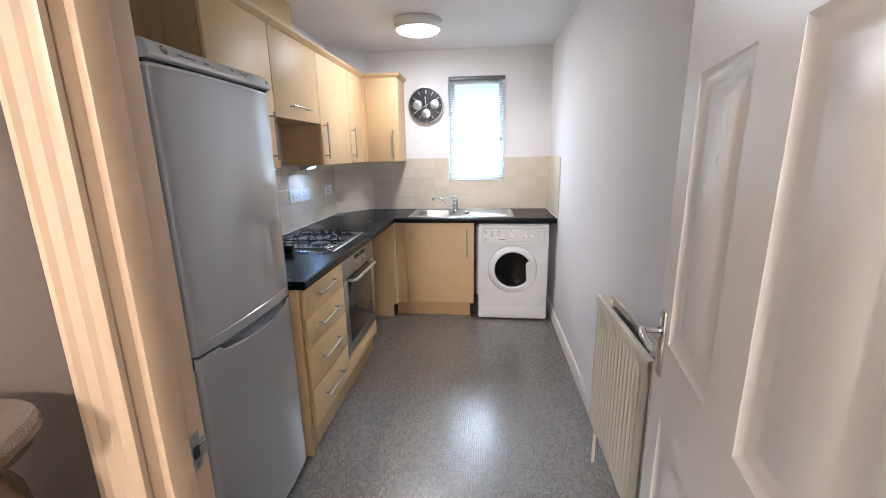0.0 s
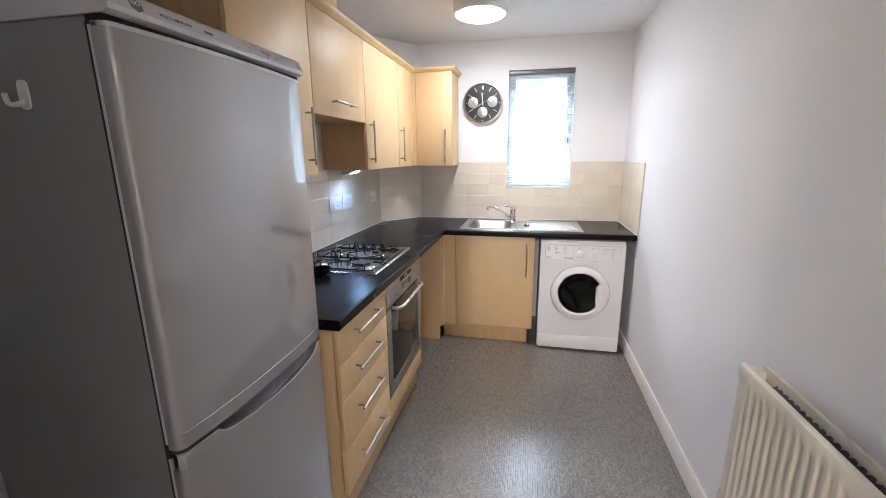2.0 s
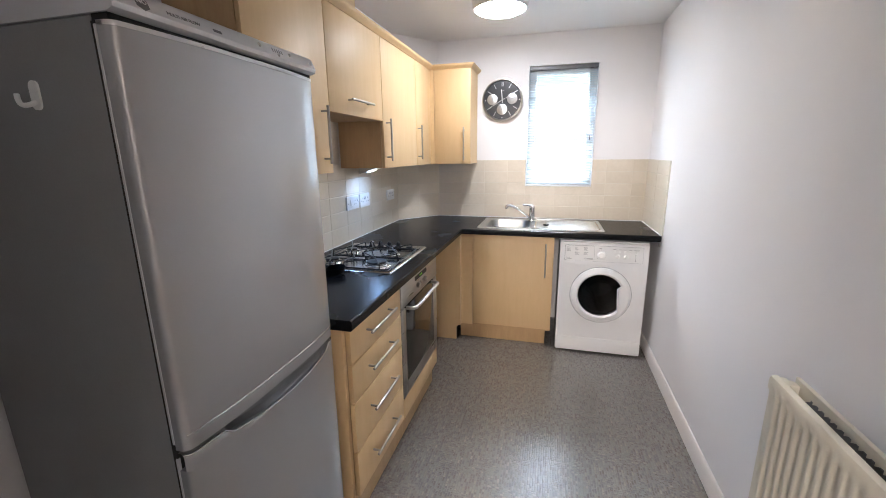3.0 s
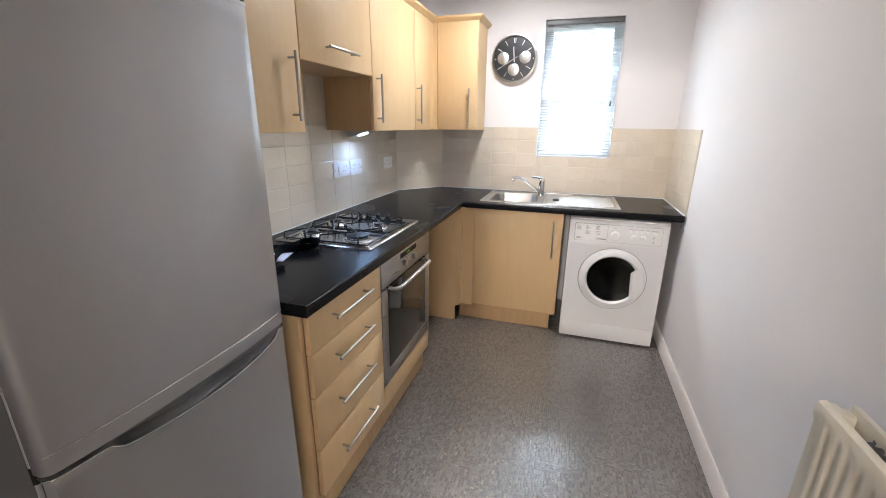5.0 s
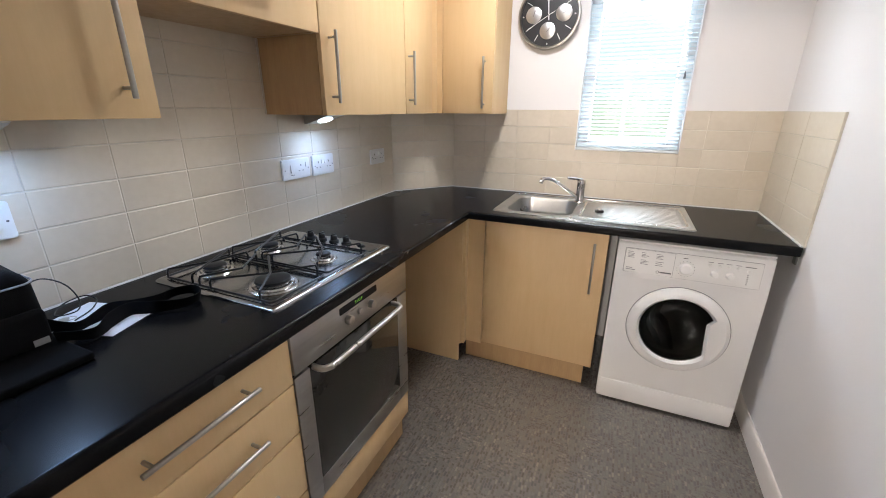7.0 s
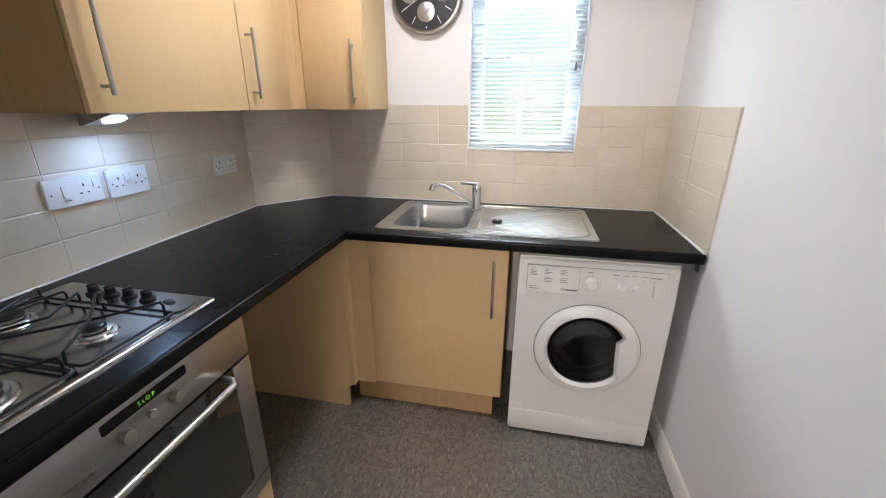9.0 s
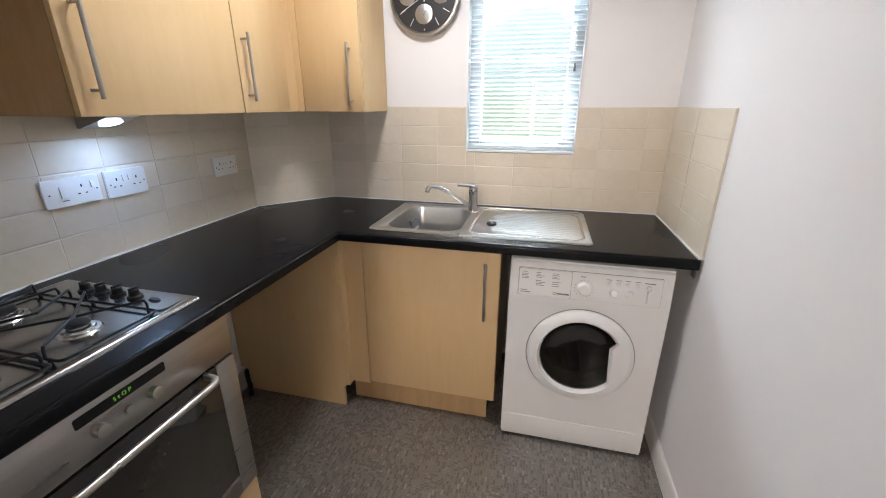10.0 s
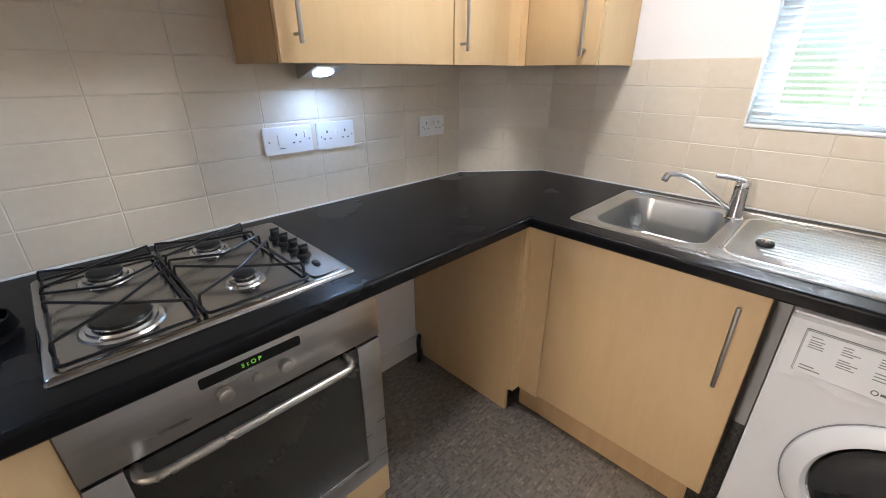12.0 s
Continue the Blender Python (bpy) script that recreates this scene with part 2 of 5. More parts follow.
def backdrop_material():
    """Overcast white sky over blurred yellow-green shrubs, far outside, glowing far brighter above the view."""
    m = bpy.data.materials.new("garden_backdrop")
    m.use_nodes = True
    nt = m.node_tree
    p = nt.nodes["Principled BSDF"]
    p.inputs["Base Color"].default_value = (0, 0, 0, 1)
    p.inputs["Roughness"].default_value = 1
    p.inputs["Specular IOR Level"].default_value = 0
    tc = nt.nodes.new("ShaderNodeTexCoord")
    sep = nt.nodes.new("ShaderNodeSeparateXYZ")
    link(nt, tc.outputs["Object"], sep.inputs[0])
    n = nt.nodes.new("ShaderNodeTexNoise")
    n.inputs["Scale"].default_value, n.inputs["Detail"].default_value = 0.9, 6
    link(nt, tc.outputs["Object"], n.inputs[0])
    add = nt.nodes.new("ShaderNodeMath")
    add.operation = "MULTIPLY_ADD"
    add.inputs[1].default_value = 2.4
    link(nt, n.outputs[0], add.inputs[0])
    link(nt, sep.outputs["Z"], add.inputs[2])
    rp = nt.nodes.new("ShaderNodeMapRange")
    rp.inputs[1].default_value, rp.inputs[2].default_value = 1.6, 8.0
    link(nt, add.outputs[0], rp.inputs[0])
    cr = nt.nodes.new("ShaderNodeValToRGB")
    e = cr.color_ramp.elements
    e[0].position, e[0].color = 0.0, (0.0098, 0.0120, 0.0080, 1)
    # Sky above the view is raised far brighter to light the room.
    e[1].position, e[1].color = 1.0, (0.90, 0.96, 1.0, 1)
    for at, tint in ((0.12, (0.0103, 0.0125, 0.0094)), (0.24, (0.0118, 0.0141, 0.0136)), (0.42, (0.0155, 0.0183, 0.0196)), (0.62, (0.038, 0.042, 0.045))):
        e.new(at).color = (*tint, 1)
    link(nt, rp.outputs[0], cr.inputs[0])
    link(nt, cr.outputs[0], p.inputs["Emission Color"])
    p.inputs["Emission Strength"].default_value = SKY_GLOW
    return m


# ---- shapes ----
ORIGIN = {}


def thing(name, base, label, category, group=""):
    ob = new(name)
    ob.location = base
    ob.empty_display_size = 0.05
    ORIGIN[ob] = Vector(base)
    return tagged(ob, label, category, group)


def mesh_of(name, bm, material, base, angle=35):
    me = bpy.data.meshes.new(name)
    bm.to_mesh(me)
    bm.free()
    me.transform(Matrix.Translation(-base))
    me.shade_smooth()
    me.set_sharp_from_angle(angle=radians(angle))
    me.materials.append(material)
    return me


def part(name, bm, material, parent, label=""):
    """One mesh under a thing or a part; bm is in world coordinates."""
    base = ORIGIN[parent]
    ob = new(name, mesh_of(name, bm, material, base))
    ob.parent = parent
    ORIGIN[ob] = base
    return tagged(ob, label)


def solo(name, bm, material, label, category, base=(0, 0, 0), group="", kind="", angle=35):
    """A thing or piece of the setting that is one mesh."""
    base = Vector(base)
    ob = new(name, mesh_of(name, bm, material, base, angle))
    ob.location = base
    ORIGIN[ob] = base
    return tagged(ob, label, category, group, kind)


def setting(name, bm, material, label=""):
    ob = solo(name, bm, material, label, "")
    ob["kind"] = "structure"
    return ob


def box(x0, x1, y0, y1, z0, z1, r=0.0, seg=2, bm=None):
    out = bm or bmesh.new()
    piece = bmesh.new() if (bm and r) else out
    vs = bmesh.ops.create_cube(piece, size=1.0)["verts"]
    for v in vs:
        v.co = Vector((x0 + (v.co.x + 0.5) * (x1 - x0), y0 + (v.co.y + 0.5) * (y1 - y0), z0 + (v.co.z + 0.5) * (z1 - z0)))
    if r:
        bmesh.ops.bevel(piece, geom=piece.edges[:], offset=r, segments=seg, profile=0.5, affect="EDGES")
        if piece is not out:
            merge(out, piece)
    return out


def merge(out, piece):
    me = bpy.data.meshes.new("tmp")
    piece.to_mesh(me)
    piece.free()
    out.from_mesh(me)
    bpy.data.meshes.remove(me)
    return out


def boxes(rows, r=0.0):
    out = bmesh.new()
    for b in rows:
        box(*b, r=r, bm=out)
    return out


def cyl(p0, p1, r0, r1=None, n=20, bm=None, bevel=0.0):
    """A capped cylinder or cone from p0 to p1."""
    p0, p1 = Vector(p0), Vector(p1)
    out = bm or bmesh.new()
    piece = bmesh.new()
    turn = (p1 - p0).to_track_quat("Z", "Y").to_matrix().to_4x4()
    m = Matrix.Translation((p0 + p1) / 2) @ turn
    bmesh.ops.create_cone(piece, cap_ends=True, segments=n, radius1=r0, radius2=r0 if r1 is None else r1, depth=(p1 - p0).length, matrix=m)
    if bevel:
        es = [e for e in piece.edges if len(e.link_faces) == 2 and any(len(f.verts) > 4 for f in e.link_faces)]
        bmesh.ops.bevel(piece, geom=es, offset=bevel, segments=2, profile=0.5, affect="EDGES")
    return merge(out, piece)


def lathe(profile, at, axis="Z", n=36, bm=None):
    """Turns (radius, height) pairs about an axis through at."""
    out = bm or bmesh.new()
    turn = {"Z": Matrix(), "X": pose(0, 0, 0, 0, 90, 0), "Y-": pose(0, 0, 0, 90, 0, 0)}[axis]
    m = Matrix.Translation(at) @ turn
    rings = []
    for r, h in profile:
        if r < 1e-5:
            rings.append([out.verts.new(m @ Vector((0, 0, h)))])
        else:
            rings.append([out.verts.new(m @ Vector((r * math.cos(2 * math.pi * k / n), r * math.sin(2 * math.pi * k / n), h))) for k in range(n)])
    for a, b in zip(rings, rings[1:]):
        for k in range(n):
            q = [a[k % len(a)], a[(k + 1) % len(a)], b[(k + 1) % len(b)], b[k % len(b)]]
            q = list(dict.fromkeys(q))
            if len(q) > 2:
                out.faces.new(q)
    bmesh.ops.recalc_face_normals(out, faces=out.faces[:])
    return out


def tube(points, r, n=8, bm=None, closed=False):
    """A round bar along a line of points, with mitred bends."""
    out = bm or bmesh.new()
    pts = [Vector(p) for p in points]
    count = len(pts)
    rings = []
    up = None
    for k, p in enumerate(pts):
        a = pts[k - 1] if k or closed else p
        b = pts[(k + 1) % count] if k < count - 1 or closed else p
        way = (b - a).normalized()
        if up is None:
            up = way.orthogonal().normalized()
        side = way.cross(up).normalized()
        up = side.cross(way).normalized()
        rings.append([out.verts.new(p + r * (math.cos(2 * math.pi * j / n) * side + math.sin(2 * math.pi * j / n) * up)) for j in range(n)])
    for k in range(count if closed else count - 1):
        a, b = rings[k], rings[(k + 1) % count]
        for j in range(n):
            out.faces.new((a[j], a[(j + 1) % n], b[(j + 1) % n], b[j]))
    if not closed:
        out.faces.new(rings[0][::-1])
        out.faces.new(rings[-1])
    bmesh.ops.recalc_face_normals(out, faces=out.faces[:])
    return out


def curve(points, steps=6):
    """A smooth line through points (Catmull-Rom)."""
    pts = [Vector(p) for p in points]
    pts = [2 * pts[0] - pts[1]] + pts + [2 * pts[-1] - pts[-2]]
    out = []
    for a, b, c, d in zip(pts, pts[1:], pts[2:], pts[3:]):
        for k in range(steps):
            t = k / steps
            out.append(0.5 * (2 * b + (c - a) * t + (2 * a - 5 * b + 4 * c - d) * t * t + (3 * b - a - 3 * c + d) * t ** 3))
    return out + [pts[-2]]


def prism(outline, axis, lo, hi, bm=None):
    """Extrudes an outline of 2D points along an axis: x (y, z), y (x, z) or z (x, y)."""
    out = bm or bmesh.new()
    put = {"x": lambda u, v, w: (w, u, v), "y": lambda u, v, w: (u, w, v), "z": lambda u, v, w: (u, v, w)}[axis]
    a = [out.verts.new(put(u, v, lo)) for u, v in outline]
    b = [out.verts.new(put(u, v, hi)) for u, v in outline]
    out.faces.new(a[::-1])
    out.faces.new(b)
    for k in range(len(outline)):
        j = (k + 1) % len(outline)
        out.faces.new((a[k], a[j], b[j], b[k]))
    bmesh.ops.recalc_face_normals(out, faces=out.faces[:])
    return out


def rounded(x0, x1, y0, y1, r, n=5):
    """Outline of a rectangle with round corners."""
    out = []
    for cx, cy, a in ((x1 - r, y1 - r, 0), (x0 + r, y1 - r, 90), (x0 + r, y0 + r, 180), (x1 - r, y0 + r, 270)):
        for k in range(n + 1):
            t = radians(a + 90 * k / n)
            out.append((cx + r * math.cos(t), cy + r * math.sin(t)))
    return out


def writing(text, size, m, depth=0.0004):
    """Built-in font letters as a mesh, in world coordinates."""
    cu = bpy.data.curves.new("letters", "FONT")
    cu.body, cu.size, cu.extrude, cu.align_x, cu.align_y = text, size, depth, "CENTER", "CENTER"
    ob = bpy.data.objects.new("letters", cu)
    me = bpy.data.meshes.new_from_object(ob)
    bpy.data.objects.remove(ob)
    me.transform(m)
    out = bmesh.new()
    out.from_mesh(me)
    bpy.data.meshes.remove(me)
    return out


# ---- the room ----
XR, YB, ZC = 2.015, 4.245, 2.39          # right wall, window wall, ceiling
YF0, YF1 = 0.603, 0.713                  # wall with the doorway
WX0, WX1, WZ0, WZ1 = 1.052, 1.590, 1.187, 2.148
DX0, DX1, DZ = 0.984, 1.815, 2.05
HY = -2.8                                # far end of the hall

setting("floor", box(-0.15, XR + 0.15, YF0 + 0.05, YB + 0.1, -0.12, 0.0), FLOOR, "grey mosaic-print vinyl floor with a soft sheen")
setting("floor_hall", box(-1.2, XR + 0.3, HY - 0.1, YF0 + 0.05, -0.12, -0.002), CARPET, "brown carpet in the dim hall")
setting("ceiling", box(-0.15, XR + 0.15, YF1, YB + 0.1, ZC, ZC + 0.12), CEIL, "plain white ceiling")
setting("ceiling_hall", box(-1.2, XR + 0.3, HY - 0.1, YF1, ZC, ZC + 0.12), CEIL, "white hall ceiling")
wall_left = setting("wall_left", box(-0.15, 0.0, YF1, YB, 0.0, ZC), PAINT, "off-white painted wall behind the units")
wall_right = setting("wall_right", box(XR, XR + 0.15, 0.40, YB, 0.0, ZC), PAINT, "plain off-white painted wall")
wall_window = setting("wall_window", boxes([(-0.15, WX0, YB, YB + 0.28, 0, ZC), (WX1, XR + 0.15, YB, YB + 0.28, 0, ZC),
                                            (WX0, WX1, YB, YB + 0.28, 0, WZ0), (WX0, WX1, YB, YB + 0.28, WZ1, ZC)]), PAINT, "off-white painted wall round a narrow window")
wall_corner = setting("wall_corner", prism([(0.0, 3.905), (0.0, YB), (0.280, YB)], "z", 0.87, ZC), PAINT, "boxed-in diagonal corner")
setting("wall_door", boxes([(-0.15, DX0 - 0.03, YF0, YF1, 0, ZC), (DX1 + 0.03, XR, 0.40, YF1, 0, ZC), (DX0 - 0.03, DX1 + 0.03, YF0, YF1, DZ + 0.03, ZC)]), PAINT, "painted wall with the doorway")
# Unseen hall walls, kept off-white so they bounce fill into the kitchen.
setting("wall_hall_left", box(-1.3, -1.2, HY, YF0, 0, ZC), PAINT, "unseen hall wall, off-white to bounce fill")
setting("wall_hall_right", box(XR + 0.15, XR + 0.3, HY, 0.40, 0, ZC), PAINT, "unseen hall wall, off-white to bounce fill")
setting("wall_hall_end", box(-1.3, XR + 0.3, HY - 0.1, HY, 0, ZC), PAINT, "unseen hall wall, off-white to bounce fill")
setting("wall_hall_side", box(-1.2, -0.15, YF0, YF1, 0, ZC), HALL_PAINT, "taupe hall wall, dimmed in its colour")
setting("wall_hall_skin", box(-0.15, DX0 - 0.0485, YF0 - 0.004, YF0, 0, ZC), HALL_PAINT, "taupe painted hall wall beside the door frame, dimmed in its colour")


def skirt_profile(face, sign, h=0.095, d=0.016):
    """Skirting with a small stepped top; face is the wall plane, sign the way into the room."""
    s = sign
    return [(face, 0.0), (face + s * d, 0.0), (face + s * d, h - 0.022), (face + s * (d - 0.004), h - 0.014), (face + s * (d - 0.006), h - 0.004),
            (face + s * (d - 0.010), h), (face, h)]


setting("baseboard_right", prism(skirt_profile(XR, -1), "y", YF1 + 0.003, YB - 0.003), GLOSS_WHITE, "cream gloss skirting board")
setting("baseboard_left", prism(skirt_profile(0.0, 1), "y", 2.99, YB - 0.003), GLOSS_WHITE, "cream gloss skirting board under the worktop")

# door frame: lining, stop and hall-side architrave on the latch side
frame_left = setting("door_frame_left", boxes([(DX0 - 0.03, DX0 + 0.008, YF0 + 0.004, YF1 - 0.004, 0, DZ)], r=0.002), DIMMED_FRAME, "gloss door lining, dimmed and warmed in its colour")
ORIGIN[frame_left] = Vector((0, 0, 0))
part("door_stop", box(DX0 + 0.008, DX0 + 0.02, YF0 + 0.02, YF1 - 0.048, 0, DZ, r=0.002), DIMMED_FRAME, frame_left)
part("strike_plate", prism([(YF1 - 0.040, 0.985), (YF1 - 0.018, 0.985), (YF1 - 0.018, 1.000), (YF1 - 0.006, 1.003), (YF1 - 0.006, 1.027), (YF1 - 0.018, 1.030), (YF1 - 0.018, 1.045), (YF1 - 0.040, 1.045)],
                           "x", DX0 + 0.0075, DX0 + 0.0095), STEEL, frame_left, "steel latch keep plate")
part("latch_hole", box(DX0 + 0.0094, DX0 + 0.0100, YF1 - 0.034, YF1 - 0.022, 1.005, 1.025), DARK, frame_left)
for z in (0.993, 1.037):
    part("screw", cyl((DX0 + 0.0094, YF1 - 0.029, z), (DX0 + 0.0104, YF1 - 0.029, z), 0.0035, n=10), STEEL, frame_left)


def architrave(x_in, sign, y_face):
    """Moulded strip beside the opening on the hall side."""
    s = sign
    pts = [(0.0, 0.0), (0.058, 0.0), (0.058, 0.014), (0.051, 0.019), (0.044, 0.019), (0.040, 0.013), (0.035, 0.017), (0.019, 0.017), (0.014, 0.011), (0.007, 0.011), (0.0, 0.008)]
    return prism([(x_in - s * u, y_face - v) for u, v in pts], "z", 0, DZ + 0.06)


setting("trim_door_left", architrave(DX0 + 0.010, 1, YF0), DIMMED_FRAME, "moulded gloss architrave, dimmed and warmed in its colour")
setting("trim_door_right", architrave(DX1 + 0.004, -1, 0.40), DIMMED_FRAME, "moulded gloss architrave, dimmed and warmed in its colour")
setting("door_frame_right", box(DX1 - 0.008, DX1 + 0.03, 0.404, YF1 - 0.004, 0, DZ, r=0.002), DIMMED_FRAME, "gloss door lining, dimmed and warmed in its colour")
setting("door_frame_top", box(DX0 - 0.03, DX1 + 0.03, YF0 + 0.004, YF1 - 0.004, DZ, DZ + 0.03, r=0.002), DIMMED_FRAME, "gloss door lining, dimmed and warmed in its colour")


# ---- panelled door, open towards the right wall ----
def panel_door():
    """Built flat along local x (0 at the free edge), thickness along y, then set in place."""
    w, t, h = 0.762, 0.035, 2.00
    m = Matrix.Translation((1.862, 1.178, 0.006)) @ pose(0, 0, 0, 0, 0, -99.6)
    d = new("door_1")
    d.matrix_world = m
    ORIGIN[d] = Vector((0, 0, 0))
    tagged(d, "white gloss six-panel interior door standing open", "door", kind="structure")
    a, b, c, e = 0.095, 0.335, 0.450, 0.682
    rows = [(0.12, 0.827), (1.014, 1.580), (1.700, 1.895)]
    bars = [(0, a, 0, h), (b, c, 0, h), (e, w, 0, h)]
    zs = [0.0] + [z for r in rows for z in r] + [h]
    for x0, x1 in ((a, b), (c, e)):
        for z0, z1 in zip(zs[0::2], zs[1::2]):
            bars.append((x0, x1, z0, z1))
    slab = bmesh.new()
    for x0, x1, z0, z1 in bars:
        box(x0, x1, -t / 2, t / 2, z0, z1, bm=slab)
    bmesh.ops.remove_doubles(slab, verts=slab.verts[:], dist=0.0005)
    part("slab", slab, GLOSS_WHITE, d)
    for x0, x1 in ((a, b), (c, e)):
        for z0, z1 in rows:
            p = bmesh.new()
            for s in (-1, 1):
                steps = [(0.0, 0.0), (0.010, 0.006), (0.018, 0.006), (0.030, 0.0115), (0.040, 0.0115), (0.058, 0.004)]
                rings = []
                for off, dep in steps:
                    y = s * (t / 2 - dep - 0.0005)
                    rings.append([p.verts.new((x, y, z)) for x, z in ((x0 + off, z0 + off), (x1 - off, z0 + off), (x1 - off, z1 - off), (x0 + off, z1 - off))])
                for r0, r1 in zip(rings, rings[1:]):
                    for k in range(4):
                        p.faces.new((r0[k], r0[(k + 1) % 4], r1[(k + 1) % 4], r1[k]))
                p.faces.new(rings[-1])
            bmesh.ops.recalc_face_normals(p, faces=p.faces[:])
            part("panel", p, GLOSS_WHITE, d)
    for s in (-1, 1):
        y = s * (t / 2 + 0.0045)
        hd = part("door_handle", box(0.034, 0.076, min(y - 0.0045, y + 0.0045), max(y - 0.0045, y + 0.0045), 0.918, 1.080, r=0.004), CHROME, d, "polished chrome lever handle")
        part("lever", tube(curve([(0.055, s * 0.024, 1.030), (0.055, s * 0.055, 1.030), (0.062, s * 0.066, 1.030), (0.10, s * 0.070, 1.030), (0.14, s * 0.066, 1.025), (0.165, s * 0.062, 1.021)]), 0.0085, n=12), CHROME, hd)
    return d


panel_door()


# ---- window, blind and what lies outside ----
def window():
    w = new("window_1")
    w.location = (WX0, YB + 0.1, WZ0)
    ORIGIN[w] = Vector((WX0, YB + 0.1, WZ0))
    tagged(w, "narrow white upvc window with a top vent", "window", kind="structure")
    y0, y1, f = YB + 0.055, YB + 0.125, 0.062
    zt = 1.628
    part("window_frame", boxes([(WX0, WX0 + f, y0, y1, WZ0, WZ1), (WX1 - f, WX1, y0, y1, WZ0, WZ1), (WX0 + f, WX1 - f, y0, y1, WZ0, WZ0 + f),
                                (WX0 + f, WX1 - f, y0, y1, WZ1 - f, WZ1), (WX0 + f, WX1 - f, y0 + 0.004, y1 - 0.004, zt - 0.008, zt + 0.008)], r=0.003), UPVC, w)
    for z0, z1 in ((WZ0 + f, zt - 0.008), (zt + 0.008, WZ1 - f)):
        p = part("pane", box(WX0 + f, WX1 - f, y0 + 0.03, y0 + 0.036, z0, z1), PANE, w)
        p.visible_shadow = False
    part("window_sill", box(WX0 + 0.001, WX1 - 0.001, YB - 0.012, y0 - 0.001, WZ0 + 0.0005, WZ0 + 0.012, r=0.003), UPVC, w)
    part("window_catch", box(WX1 - 0.050, WX1 - 0.036, y0 - 0.02, y0, 1.66, 1.75, r=0.004), UPVC, w)


window()
part("reveal_lining", boxes([(WX0, WX0 + 0.004, YB - 0.010, YB + 0.055, WZ0 + 0.012, WZ1), (WX1 - 0.004, WX1, YB - 0.010, YB + 0.055, WZ0 + 0.012, WZ1)]), UPVC, wall_window)


def blind():
    b = thing("venetian_blind", (1.32, YB + 0.026, WZ0 + 0.02), "white aluminium venetian blind hung down with open slats", "blind")
    yc = YB + 0.026
    x0, x1 = WX0 + 0.0065, WX1 - 0.0065
    part("head_rail", box(x0 - 0.001, x1 + 0.001, yc - 0.02, yc + 0.012, WZ1 - 0.034, WZ1 - 0.003, r=0.003), GREY_RAIL, b, "dark grey head rail")
    slat = bmesh.new()
    hw = 0.0125
    pts = [(-hw, -0.0012), (-hw * 0.4, 0.0009), (hw * 0.4, 0.0009), (hw, -0.0012)]
    rings = [[slat.verts.new((x, u, v + o)) for u, v in pts] for o in (0.0, -0.0006) for x in (-0.5 * (x1 - x0), 0.5 * (x1 - x0))]
    for k in range(3):
        slat.faces.new((rings[0][k], rings[1][k], rings[1][k + 1], rings[0][k + 1]))
        slat.faces.new((rings[2][k + 1], rings[3][k + 1], rings[3][k], rings[2][k]))
    me = mesh_of("slat", slat, SLAT, Vector((0, 0, 0)))
    z, k = WZ0 + 0.036, 0
    rnd = random.Random(4)
    while z < WZ1 - 0.05:
        s = new("slat", me)
        s.parent = b
        s.matrix_local = Matrix.Translation(Vector((0.5 * (x0 + x1), yc, z)) - ORIGIN[b]) @ pose(0, 0, 0, 15 + rnd.uniform(-1.5, 1.5), rnd.uniform(-0.15, 0.15), 0)
        z += 0.0205 if z < WZ1 - 0.13 else 0.014
    part("bottom_rail", box(x0, x1, yc - 0.011, yc + 0.011, WZ0 + 0.016, WZ0 + 0.028, r=0.003), SLAT, b)
    for x in (x0 + 0.07, x1 - 0.07):
        part("cord", cyl((x, yc - 0.014, WZ0 + 0.02), (x, yc - 0.014, WZ1 - 0.03), 0.0009, n=6), SLAT, b)
    part("pull_cord", cyl((x1 - 0.03, yc - 0.018, WZ1 - 0.55), (x1 - 0.03, yc - 0.018, WZ1 - 0.03), 0.0012, n=6), SLAT, b)
    part("cord_knob", cyl((x1 - 0.03, yc - 0.018, WZ1 - 0.585), (x1 - 0.03, yc - 0.018, WZ1 - 0.55), 0.006, 0.003, n=10), GREY_RAIL, b)


blind()
GRASS = mat("lawn", (0.06, 0.09, 0.025), (0.10, 0.12, 0.04), 0.9, scale=2, fine=40, bump=0.5)
setting("ground", box(-60, 60, YB + 0.29, 90, -0.6, -0.5), GRASS, "grass outside the window")
back = bmesh.new()
back.faces.new([back.verts.new(v) for v in ((-14, 12, -0.5), (16, 12, -0.5), (16, 12, 24), (-14, 12, 24))])
setting("backdrop", back, backdrop_material(), "pale sky over blurred shrubs, brighter above the view to light the room")
pole = thing("garden_post", (1.22, 9.0, -0.5), "thin grey post outside the window", "post")
part("shaft", cyl((1.22, 9.0, -0.5), (1.22, 9.0, 1.75), 0.035, 0.03), UPVC, pole)
part("cap", lathe([(0.0, 0.0), (0.05, 0.0), (0.05, 0.03), (0.02, 0.05), (0.0, 0.05)], (1.22, 9.0, 1.75), n=16), UPVC, pole)


